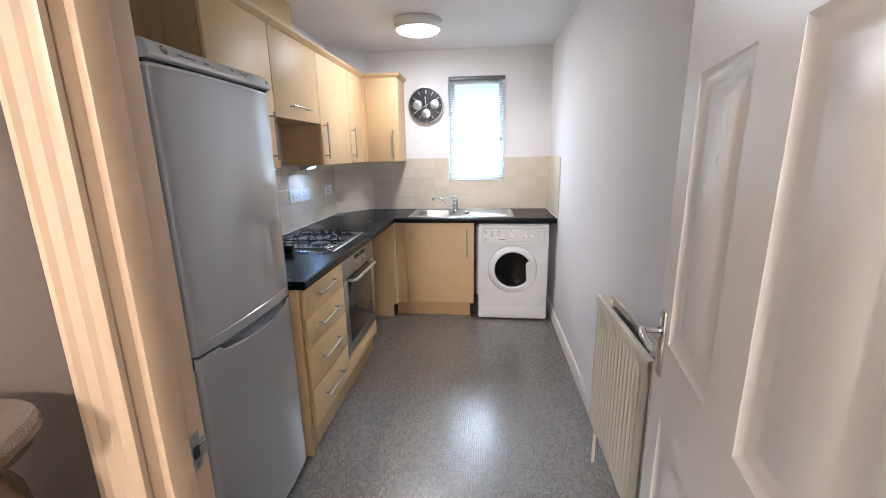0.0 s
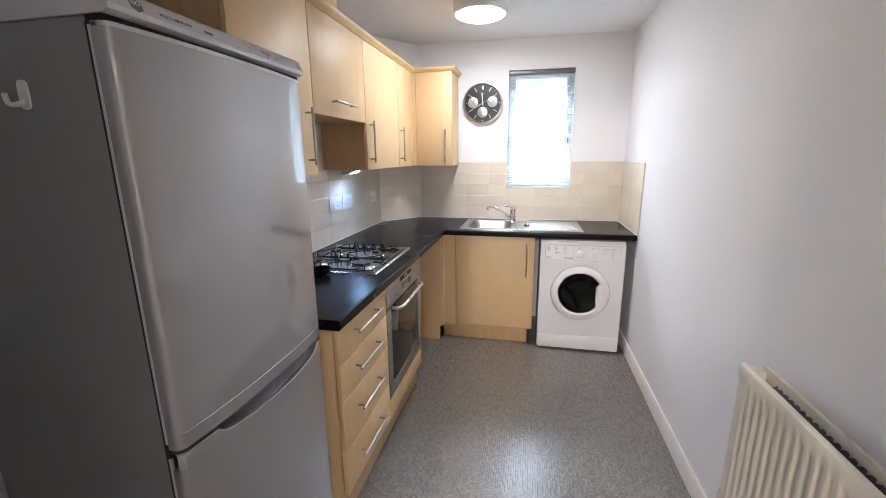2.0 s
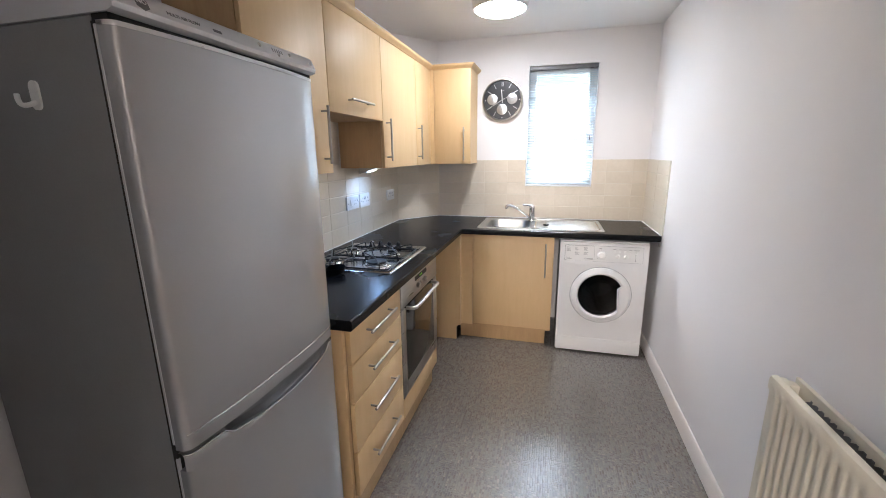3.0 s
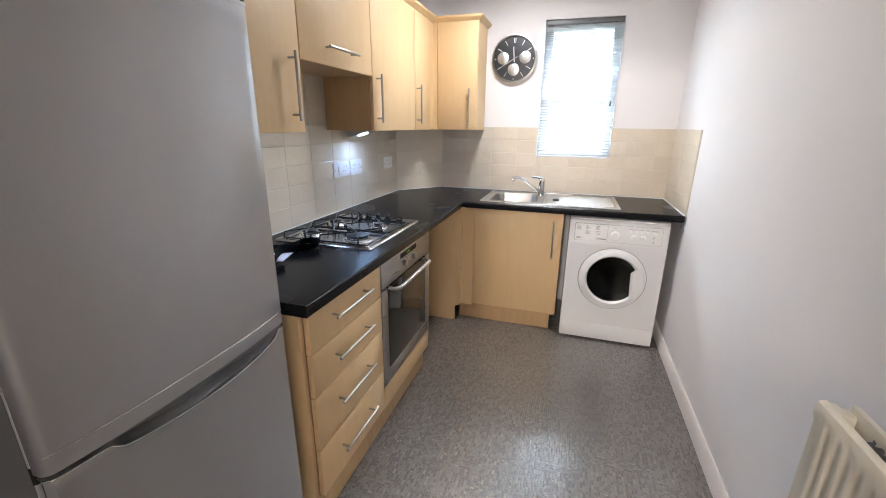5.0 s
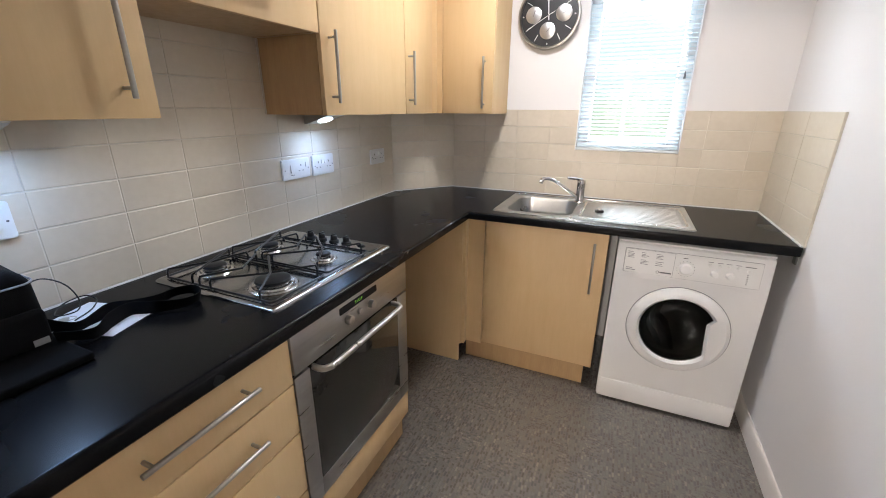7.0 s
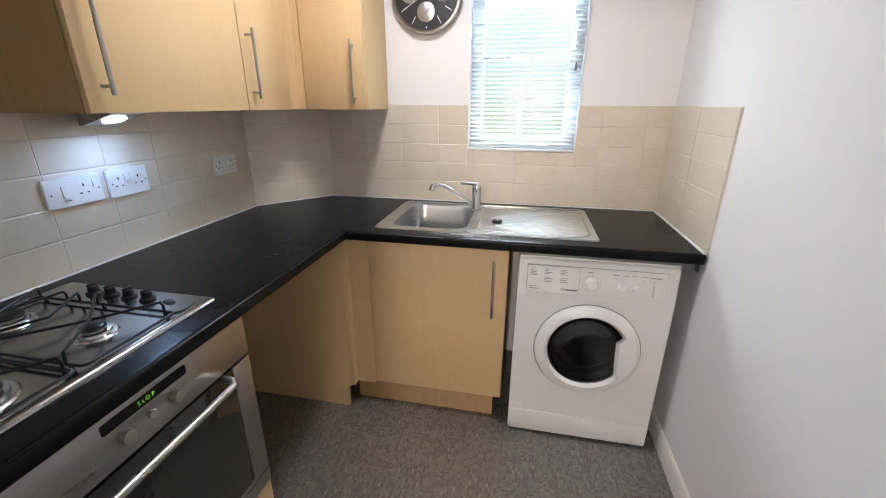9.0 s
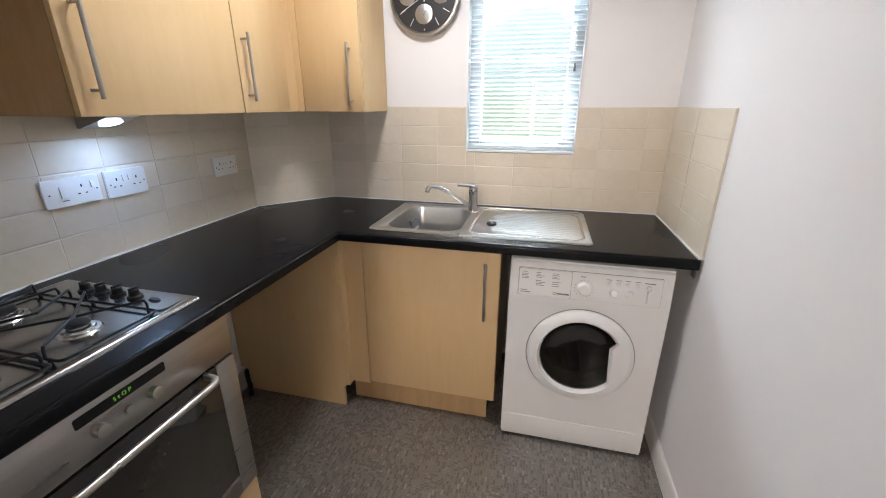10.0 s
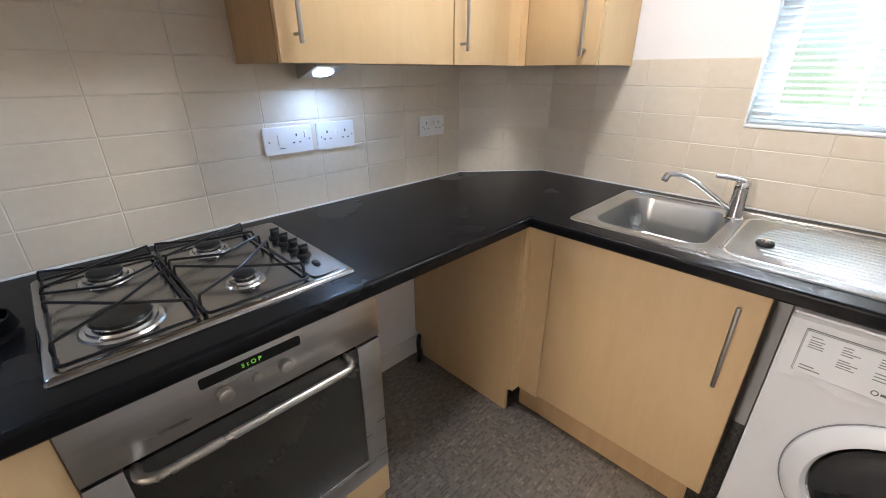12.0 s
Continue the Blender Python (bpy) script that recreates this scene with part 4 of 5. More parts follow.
# ---- washing machine ----
def washing_machine():
    w = thing("washing_machine", (1.652, 3.88, 0.0), "white front-loading washing machine with a dark round door", "washing machine")
    x0, x1, yf, yb = 1.357, 1.947, 3.606, 4.15
    bod = bmesh.new()
    prism([(yb, 0.012), (yf + 0.006, 0.012), (yf, 0.02), (yf, 0.69), (yf + 0.012, 0.838), (yf + 0.02, 0.846), (yf + 0.03, 0.848), (yb, 0.848)], "x", x0, x1, bm=bod)
    bmesh.ops.bevel(bod, geom=[e for e in bod.edges if abs(e.verts[0].co.x - e.verts[1].co.x) < 1e-4], offset=0.006, segments=2, affect="EDGES")
    front = max((f for f in bod.faces if f.normal.y < -0.99), key=lambda f: f.calc_area())
    fx0, fx1 = min(v.co.x for v in front.verts), max(v.co.x for v in front.verts)
    fz0, fz1 = min(v.co.z for v in front.verts), max(v.co.z for v in front.verts)
    bmesh.ops.delete(bod, geom=[front], context="FACES_ONLY")
    part("body", bod, APPLIANCE, w)
    fp = bmesh.new()
    ring_in, ring_out = [], []
    for k in range(80):
        a = 2 * math.pi * (k + 0.5) / 80
        ca, sa = math.cos(a), math.sin(a)
        reach = min((fx1 - 1.650) / ca if ca > 1e-6 else 9, (fx0 - 1.650) / ca if ca < -1e-6 else 9, (fz1 - 0.462) / sa if sa > 1e-6 else 9, (fz0 - 0.462) / sa if sa < -1e-6 else 9)
        ring_out.append(fp.verts.new((1.650 + reach * ca, yf, 0.462 + reach * sa)))
        ring_in.append(fp.verts.new((1.650 + 0.170 * ca, yf, 0.462 + 0.170 * sa)))
    for k in range(80):
        j = (k + 1) % 80
        a, b = ring_out[k].co, ring_out[j].co
        quad = [ring_in[k], ring_in[j], ring_out[j]]
        if abs(a.x - b.x) > 1e-6 and abs(a.z - b.z) > 1e-6:
            quad.append(fp.verts.new((a.x if abs(a.x - fx0) < 1e-6 or abs(a.x - fx1) < 1e-6 else b.x, yf, a.z if abs(a.z - fz0) < 1e-6 or abs(a.z - fz1) < 1e-6 else b.z)))
        quad.append(ring_out[k])
        fp.faces.new(quad)
    bmesh.ops.recalc_face_normals(fp, faces=fp.faces[:])
    part("front_panel", fp, APPLIANCE, w)
    part("gasket", lathe([(0.171, -0.0005), (0.158, -0.012), (0.160, -0.04), (0.150, -0.055), (0.160, -0.07), (0.226, -0.079)], (1.650, yf, 0.462), "Y-", n=40), RUBBER, w, "dark rubber gasket")
    part("drum", lathe([(0.225, -0.08), (0.225, -0.36), (0.0, -0.36)], (1.650, yf, 0.462), "Y-", n=40), DRUM, w, "steel drum seen through the door, darkened as if unlit")
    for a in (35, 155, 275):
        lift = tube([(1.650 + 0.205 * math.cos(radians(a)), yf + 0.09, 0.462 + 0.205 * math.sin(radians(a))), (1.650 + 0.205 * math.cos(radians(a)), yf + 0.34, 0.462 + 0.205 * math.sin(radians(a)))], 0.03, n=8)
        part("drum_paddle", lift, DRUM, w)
    part("lid", box(x0 + 0.002, x1 - 0.002, yf + 0.012, yb - 0.004, 0.8485, 0.856, r=0.003), APPLIANCE, w)
    part("kick_panel", box(x0 + 0.004, x1 - 0.004, yf - 0.0035, yf + 0.002, 0.016, 0.122, r=0.002), APPLIANCE, w)
    slope = math.degrees(math.atan2(0.012, 0.148))

    def on_panel(x, h):
        """A pose on the control panel, h metres above its foot."""
        return Matrix.Translation((x, yf + 0.012 * (h + 0.012) / 0.148 - 0.001, 0.702 + h)) @ pose(0, 0, 0, 90 - slope, 0, 0)

    def plate(x0, x1, h0, h1, d, r=0.004):
        b = prism(rounded(-(x1 - x0) / 2, (x1 - x0) / 2, -(h1 - h0) / 2, (h1 - h0) / 2, r, 3), "z", -0.003, d)
        b.transform(on_panel((x0 + x1) / 2, (h0 + h1) / 2))
        return b

    part("panel_seam", plate(1.3905, 1.9095, 0.0065, 0.1195, 0.0004), PALE_GREY, w)
    pan = part("control_panel", plate(1.392, 1.908, 0.008, 0.118, 0.0035), PLASTIC, w)
    part("drawer_seam", plate(1.393, 1.5915, 0.009, 0.117, 0.0040), PALE_GREY, w)
    dw = part("detergent_drawer", plate(1.394, 1.590, 0.010, 0.116, 0.0065), PLASTIC, w)
    grip = bmesh.new()
    prism([(-0.085, 0.012), (0.085, 0.012), (0.03, -0.010), (-0.02, -0.014)], "z", -0.003, 0.004, bm=grip)
    grip.transform(on_panel(1.500, -0.004))
    part("drawer_grip", grip, APPLIANCE, dw)
    rnd = random.Random(3)
    for cx, hs in ((1.420, (0.104, 0.096, 0.090, 0.084, 0.078)), (1.475, (0.104, 0.097, 0.091, 0.085, 0.071, 0.065, 0.059, 0.053)), (1.535, (0.104, 0.097, 0.091, 0.085, 0.070, 0.062, 0.054))):
        for h in hs:
            wd = rnd.uniform(0.016, 0.034)
            part("print_bar", plate(cx - 0.017, cx - 0.017 + wd, h - 0.0012, h + 0.0012, 0.0069, 0.0006), PALE_GREY, dw)
    part("maker_mark", plate(1.540, 1.585, 0.022, 0.028, 0.0069, 0.001), GREY_RAIL, dw, "small dark printed bar")
    ring = lathe([(0.0045, 0.0), (0.0065, 0.0), (0.0065, 0.0004), (0.0045, 0.0004), (0.0045, 0.0)], (0, 0, 0), n=16)
    ring.transform(on_panel(1.531, 0.025) @ pose(0, 0, 0.0067))
    part("maker_ring", ring, GREY_RAIL, dw)
    part("print_bar", plate(1.402, 1.428, 0.028, 0.031, 0.0069, 0.0006), PALE_GREY, dw)
    part("print_bar", plate(1.402, 1.440, 0.020, 0.023, 0.0069, 0.0006), PALE_GREY, dw)

    def knob(x, h, r, d):
        b = lathe([(0.0, d), (r * 0.75, d), (r * 0.92, d - 0.003), (r, 0.004), (r * 1.08, 0.0), (0.0, 0.0)], (0, 0, 0), n=28)
        b.transform(on_panel(x, h) @ pose(0, 0, 0.003))
        return b

    part("programme_knob", knob(1.637, 0.055, 0.024, 0.020), PLASTIC, pan)
    for k in range(16):
        a = radians(22.5 * k)
        part("tick", plate(1.637 + 0.034 * math.cos(a) - 0.0013, 1.637 + 0.034 * math.cos(a) + 0.0013, 0.055 + 0.034 * math.sin(a) - 0.0013, 0.055 + 0.034 * math.sin(a) + 0.0013, 0.0039, 0.0006), GREY_RAIL, pan)
    for x in (1.745, 1.800):
        part("knob", knob(x, 0.050, 0.0145, 0.016), PLASTIC, pan)
    for x in (1.724, 1.758, 1.790, 1.824):
        part("button", knob(x, 0.086, 0.0065, 0.004), PLASTIC, pan)
        part("print_bar", plate(x - 0.010, x + 0.010, 0.098, 0.1005, 0.0039, 0.0006), PALE_GREY, pan)
    part("start_button", knob(1.864, 0.080, 0.009, 0.004), PLASTIC, pan)
    part("print_bar", plate(1.846, 1.884, 0.096, 0.099, 0.0039, 0.0006), GREY_RAIL, pan)
    part("print_bar", plate(1.622, 1.640, 0.100, 0.103, 0.0039, 0.0006), GREY_RAIL, pan)
    for k in range(6):
        part("indicator", plate(1.858, 1.864, 0.022 + 0.008 * k, 0.025 + 0.008 * k, 0.0039, 0.0006), GREY_RAIL, pan)

    # porthole door: ring whose inner edge is cut straight at the grip
    cx, cz, n = 1.650, 0.462, 80
    seam = lathe([(0.2068, 0.0), (0.2095, 0.0), (0.2095, 0.003), (0.2068, 0.003)], (cx, yf - 0.0005, cz), "Y-", n=80)
    part("door_seam", seam, PALE_GREY, w)
    bm = bmesh.new()
    rings = [[] for _ in range(5)]
    for k in range(n):
        a = 2 * math.pi * k / n
        deg = (math.degrees(a) + 180) % 360 - 180
        inner = 0.153
        if -42 < deg < 30:
            inner = 0.112 / max(0.3, math.cos(a)) * (1.0 - 0.05 * math.sin(a))
            inner = min(inner, 0.153)
        for j, (r, d) in enumerate(((0.207, 0.0), (0.205, 0.010), (0.188, 0.024), (min(inner + 0.012, 0.18), 0.026), (inner, 0.008))):
            rings[j].append(bm.verts.new((cx + r * math.cos(a), yf - d, cz + r * math.sin(a))))
    for a, b in zip(rings, rings[1:]):
        for k in range(n):
            bm.faces.new((a[k], a[(k + 1) % n], b[(k + 1) % n], b[k]))
    bmesh.ops.recalc_face_normals(bm, faces=bm.faces[:])
    door = part("porthole_door", bm, APPLIANCE, w)
    part("door_glass", lathe([(0.160, 0.006), (0.150, 0.009), (0.140, 0.008), (0.125, 0.004), (0.10, -0.003), (0.08, -0.008), (0.05, -0.012), (0.0, -0.014), (0.0, -0.009), (0.05, -0.007), (0.08, -0.003), (0.10, 0.002), (0.125, 0.009), (0.140, 0.0125), (0.150, 0.0130), (0.160, 0.0065)], (cx, yf - 0.0005, cz), "Y-", n=64), TINT, door, "dark bowl-shaped glass")
    for x in (x0 + 0.05, x1 - 0.05):
        for y in (yf + 0.06, yb - 0.06):
            part("foot", cyl((x, y, 0.0), (x, y, 0.014), 0.02, n=12), RUBBER, w)


washing_machine()


# ---- radiator ----
def radiator():
    r = thing("radiator", (1.93, 1.57, 0.0), "cream double-panel convector radiator on the wall", "radiator")
    y0, y1, z0, z1 = 1.300, 1.852, 0.285, 0.866
    for xf, s in ((1.880, 1), (1.958, -1)):
        bm = bmesh.new()
        cols = []
        pitch = 0.0333
        count = int((y1 - y0 - 0.02) / pitch)
        off = (y1 - y0 - count * pitch) / 2
        ys, ds = [y0], [0.0055]
        for k in range(count):
            a = y0 + off + k * pitch
            for u, d in ((0.12, 0.0055), (0.26, 0.0), (0.60, 0.0), (0.74, 0.0055)):
                ys.append(a + u * pitch)
                ds.append(d)
        ys.append(y1)
        ds.append(0.0055)
        for y, d in zip(ys, ds):
            col = []
            for z, e in ((z0, 0.006), (z0 + 0.010, 0.0), (z0 + 0.035, 0.0), (z0 + 0.052, d), (z1 - 0.052, d), (z1 - 0.035, 0.0), (z1 - 0.012, 0.0), (z1 - 0.004, 0.003), (z1, 0.010), (z1, 0.018)):
                col.append(bm.verts.new((xf + s * e, y, z)))
            cols.append(col)
        for a, b in zip(cols, cols[1:]):
            for k in range(len(a) - 1):
                bm.faces.new((a[k], a[k + 1], b[k + 1], b[k]))
        bmesh.ops.recalc_face_normals(bm, faces=bm.faces[:])
        part("panel", bm, RAD, r)
        part("panel_back", box(min(xf + s * 0.012, xf + s * 0.018), max(xf + s * 0.012, xf + s * 0.018), y0 + 0.001, y1 - 0.001, z0 + 0.004, z1 - 0.002), RAD, r)
    fins = bmesh.new()
    prev = None
    k = 0
    y = y0 + 0.05
    while y < y1 - 0.09:
        x = 1.906 if k % 4 in (0, 1) else 1.930
        row = [fins.verts.new((x, y, z)) for z in (z0 + 0.05, z1 - 0.014)]
        if prev:
            fins.faces.new((prev[0], row[0], row[1], prev[1]))
        prev = row
        y += 0.003 if k % 2 else 0.0085
        k += 1
    part("convector_sheet", fins, GREY_RAIL, r, "grey folded convector fins")
    for y in (y0 - 0.004, y1 + 0.004):
        s = 1 if y > 1.5 else -1
        part("end_cap", cyl((1.919, y - s * 0.03, z1 - 0.030), (1.919, y + s * 0.016, z1 - 0.030), 0.017, n=20, bevel=0.004), RAD, r)
        part("end_tube", box(1.899, 1.940, min(y - s * 0.034, y), max(y - s * 0.034, y), z1 - 0.050, z1 - 0.012, r=0.006), RAD, r)
        part("bracket", box(1.958, 2.0148, y - s * 0.10 - 0.02, y - s * 0.10 + 0.02, 0.36, 0.80), RAD, r)
    v = part("valve", lathe([(0.0, 0.0), (0.011, 0.0), (0.011, 0.035), (0.016, 0.038), (0.016, 0.055), (0.0, 0.056)], (1.934, 1.915, 0.262), n=20), BRASS, r, "brass valve body")
    part("valve_head", lathe([(0.0, 0.0), (0.019, 0.0), (0.021, 0.004), (0.021, 0.040), (0.017, 0.046), (0.0, 0.047)], (1.934, 1.915, 0.318), n=20), RAD, v, "cream valve cap")
    part("valve_tail", cyl((1.934, 1.850, 0.292), (1.934, 1.910, 0.292), 0.009, n=12), BRASS, r)
    part("pipe", cyl((1.934, 1.915, 0.0), (1.934, 1.915, 0.265), 0.0075, n=12), RAD, r)


radiator()


# ---- gas hob ----
def hob():
    h = thing("gas_hob", (0.316, 2.654, 0.910), "stainless steel gas hob with four burners and black wire supports", "hob")
    x0, x1, y0, y1, z = 0.075, 0.558, 2.364, 2.944, 0.9105
    bm = bmesh.new()
    rings = []
    for inset, hh in ((0.0, 0.0), (0.0015, 0.004), (0.006, 0.0075), (0.016, 0.0085), (0.026, 0.004), (0.032, 0.003)):
        rings.append([bm.verts.new((u, v, z + hh)) for u, v in rounded(x0 + inset, x1 - inset, y0 + inset, y1 - inset - (0.075 if inset > 0.017 else 0), 0.010, 4)])
    for a, b in zip(rings, rings[1:]):
        for k in range(len(a)):
            j = (k + 1) % len(a)
            bm.faces.new((a[k], a[j], b[j], b[k]))
    bm.faces.new(rings[-1])
    bmesh.ops.recalc_face_normals(bm, faces=bm.faces[:])
    part("plate", bm, HOB_STEEL, h)
    zf = z + 0.003
    for x, y, r in ((0.175, 2.497, 0.037), (0.172, 2.725, 0.033), (0.430, 2.490, 0.052), (0.418, 2.728, 0.026)):
        b = part("burner", lathe([(r + 0.020, 0.0), (r + 0.016, 0.004), (r + 0.008, 0.005), (r + 0.006, 0.010), (r - 0.004, 0.012), (r - 0.004, 0.016), (0.0, 0.016)], (x, y, zf), n=36), SINK_STEEL, h, "aluminium burner ring")
        part("burner_cap", lathe([(r - 0.001, 0.0165), (r, 0.019), (r - 0.003, 0.024), (r * 0.7, 0.026), (0.0, 0.026)], (x, y, zf), n=36), IRON, b, "black enamelled cap")
        part("igniter", cyl((x - r - 0.008, y + 0.012, zf), (x - r - 0.008, y + 0.012, zf + 0.020), 0.0025, n=8), PLASTIC, b)
    for s0, s1 in ((2.386, 2.600), (2.614, 2.836)):
        g = part("pan_support", tube(rounded_line(0.104, 0.530, s0, s1, zf + 0.010), 0.0036, n=8, closed=True), IRON, h, "black wire pan support")
        for x in (0.13, 0.316, 0.50):
            for y in (s0, s1):
                part("support_foot", cyl((x, y, zf - 0.0005), (x, y, zf + 0.010), 0.0045, n=8), RUBBER, g)
        yc, top, foot = (s0 + s1) / 2, zf + 0.036, zf + 0.010
        for xa, xm, xb, lift in ((0.116, 0.172, 0.205, 0.0), (0.225, 0.176, 0.116, 0.006), (0.255, 0.305, 0.245, 0.0), (0.300, 0.405, 0.500, 0.0), (0.490, 0.420, 0.300, 0.006)):
            mid = Vector((xm, yc, top + lift - 0.003))
            a, b = Vector((xa, s0, top)), Vector((xb, s1, top))
            ra, rb = (mid - a).normalized(), (mid - b).normalized()
            pts = [(xa, s0, foot), (xa, s0, top - 0.010), a + ra * 0.004, a + ra * 0.014, mid + (a - mid) * 0.25, mid, mid + (b - mid) * 0.25, b + rb * 0.014, b + rb * 0.004, (xb, s1, top - 0.010), (xb, s1, foot)]
            part("wire", tube(pts, 0.0034, n=8), IRON, g)
    for x in (0.222, 0.278, 0.336, 0.394):
        k = part("knob", lathe([(0.0, 0.024), (0.010, 0.024), (0.0125, 0.021), (0.0135, 0.008), (0.0185, 0.005), (0.0195, 0.0), (0.0, 0.0)], (x, 2.890, z + 0.0085), n=24), RUBBER, h, "black control knob")
        part("knob_ridge", box(x - 0.003, x + 0.003, 2.890 - 0.013, 2.890 + 0.013, z + 0.028, z + 0.039, r=0.0015), RUBBER, k)
    part("knob_strip", prism(rounded(0.100, 0.530, 2.846, 2.930, 0.02), "z", z + 0.003, z + 0.0082), HOB_STEEL, h)
    ig = lathe([(0.0, 0.006), (0.009, 0.005), (0.012, 0.0), (0.0, 0.0)], (0, 0, 0), n=20)
    ig.transform(Matrix.Translation((0.462, 2.888, z + 0.0082)) @ Matrix.Diagonal((1.6, 0.75, 1, 1)))
    part("ignition_button", ig, RUBBER, h)


def rounded_line(x0, x1, y0, y1, z):
    return [(u, v, z) for u, v in rounded(x0, x1, y0, y1, 0.012, 3)]


hob()


# ---- sink and tap ----
def sink():
    s = thing("sink", (1.197, 3.917, 0.910), "stainless steel inset sink with a ribbed drainer", "sink")
    x0, x1, y0, y1, z = 0.733, 1.661, 3.668, 4.168, 0.9105
    bx0, bx1, by0, by1 = 0.788, 1.122, 3.722, 4.122
    bm = bmesh.new()
    rings = []
    for a, r, hh in (((x0, x1, y0, y1), 0.025, 0.0), ((x0 + 0.003, x1 - 0.003, y0 + 0.003, y1 - 0.003), 0.024, 0.0045), ((x0 + 0.012, x1 - 0.012, y0 + 0.012, y1 - 0.012), 0.022, 0.005), ((x0 + 0.018, x1 - 0.018, y0 + 0.018, y1 - 0.018), 0.02, 0.002),
                     ((bx0 - 0.008, bx1 + 0.008, by0 - 0.008, by1 + 0.008), 0.075, 0.002), ((bx0, bx1, by0, by1), 0.07, -0.003), ((bx0 + 0.004, bx1 - 0.004, by0 + 0.004, by1 - 0.004), 0.068, -0.02),
                     ((bx0 + 0.014, bx1 - 0.014, by0 + 0.014, by1 - 0.014), 0.062, -0.135), ((bx0 + 0.028, bx1 - 0.028, by0 + 0.028, by1 - 0.028), 0.052, -0.150), ((bx0 + 0.06, bx1 - 0.06, by0 + 0.06, by1 - 0.06), 0.03, -0.153)):
        rings.append([bm.verts.new((u, v, z + hh)) for u, v in rounded(*a, r, 8)])
    for a, b in zip(rings, rings[1:]):
        for k in range(len(a)):
            j = (k + 1) % len(a)
            bm.faces.new((a[k], a[j], b[j], b[k]))
    bm.faces.new(rings[-1])
    bmesh.ops.recalc_face_normals(bm, faces=bm.faces[:])
    part("basin", bm, DRAINER_STEEL, s)
    part("waste", lathe([(0.042, 0.0), (0.040, 0.003), (0.030, 0.003), (0.028, 0.0), (0.0, -0.001)], (0.955, 3.93, z - 0.1525), n=28), CHROME, s)
    for k in range(13):
        y = 3.755 + 0.0268 * k
        w = 0.040 if k in (0, 12) else 0.0
        rib = tube(curve([(1.270 - 0.05 * math.sin(math.pi * k / 12) + w, y, 0.0), (1.33, y, 0.001), (1.45, y, 0.0015), (1.580, y, 0.0015), (1.608 - w, y, 0.0)], 3), 0.0075, n=12)
        rib.transform(Matrix.Translation((0, 0, z + 0.0018)) @ Matrix.Diagonal((1, 1, 0.28, 1)))
        part("drainer_rib", rib, DRAINER_STEEL, s)
    rim = tube([(u, v, 0.0) for u, v in rounded(1.165, 1.632, 3.715, 4.118, 0.05, 8)], 0.006, n=10, closed=True)
    rim.transform(Matrix.Translation((0, 0, z + 0.0016)) @ Matrix.Diagonal((1, 1, 0.3, 1)))
    part("drainer_rim", rim, SINK_STEEL, s)
    part("back_lip", box(0.76, 1.64, 4.146, 4.160, z + 0.002, z + 0.009, r=0.003), SINK_STEEL, s)


sink()
pl = thing("sink_strainer", (1.247, 3.852, 0.914), "small black sink plug lying on the drainer", "sink plug")
part("disc", lathe([(0.0, 0.0), (0.021, 0.0), (0.023, 0.004), (0.021, 0.010), (0.015, 0.012), (0.0, 0.012)], (1.247, 3.852, 0.9145), n=24), RUBBER, pl)
part("boss", lathe([(0.0, 0.0), (0.011, 0.0), (0.010, 0.006), (0.0, 0.007)], (1.247, 3.852, 0.9265), n=16), CHROME, pl)


def tap():
    t = thing("mixer_tap", (1.127, 4.062, 0.914), "chrome single-lever mixer tap with its spout swung aside", "tap")
    x, y, z = 1.127, 4.062, 0.9125
    part("base", lathe([(0.0, 0.0), (0.029, 0.0), (0.029, 0.004), (0.026, 0.008), (0.0, 0.008)], (x, y, z), n=28), CHROME, t)
    part("column", lathe([(0.0235, 0.006), (0.0225, 0.06), (0.0230, 0.105), (0.0235, 0.118), (0.021, 0.126), (0.0, 0.128)], (x, y, z), n=28), CHROME, t)
    part("spout", tube(curve([(x - 0.015, y - 0.008, z + 0.030), (x - 0.060, y - 0.034, z + 0.066), (x - 0.115, y - 0.066, z + 0.110), (x - 0.150, y - 0.086, z + 0.131), (x - 0.180, y - 0.103, z + 0.138), (x - 0.198, y - 0.114, z + 0.134)]), 0.0095, n=12), CHROME, t)
    part("nozzle", cyl((x - 0.195, y - 0.112, z + 0.138), (x - 0.204, y - 0.117, z + 0.112), 0.0115, n=16, bevel=0.002), CHROME, t)
    lv = tube(curve([(x + 0.005, y, z + 0.126), (x - 0.02, y - 0.01, z + 0.132), (x - 0.052, y - 0.024, z + 0.136), (x - 0.074, y - 0.034, z + 0.138)]), 0.0075, n=10)
    part("lever", lv, CHROME, t)


tap()


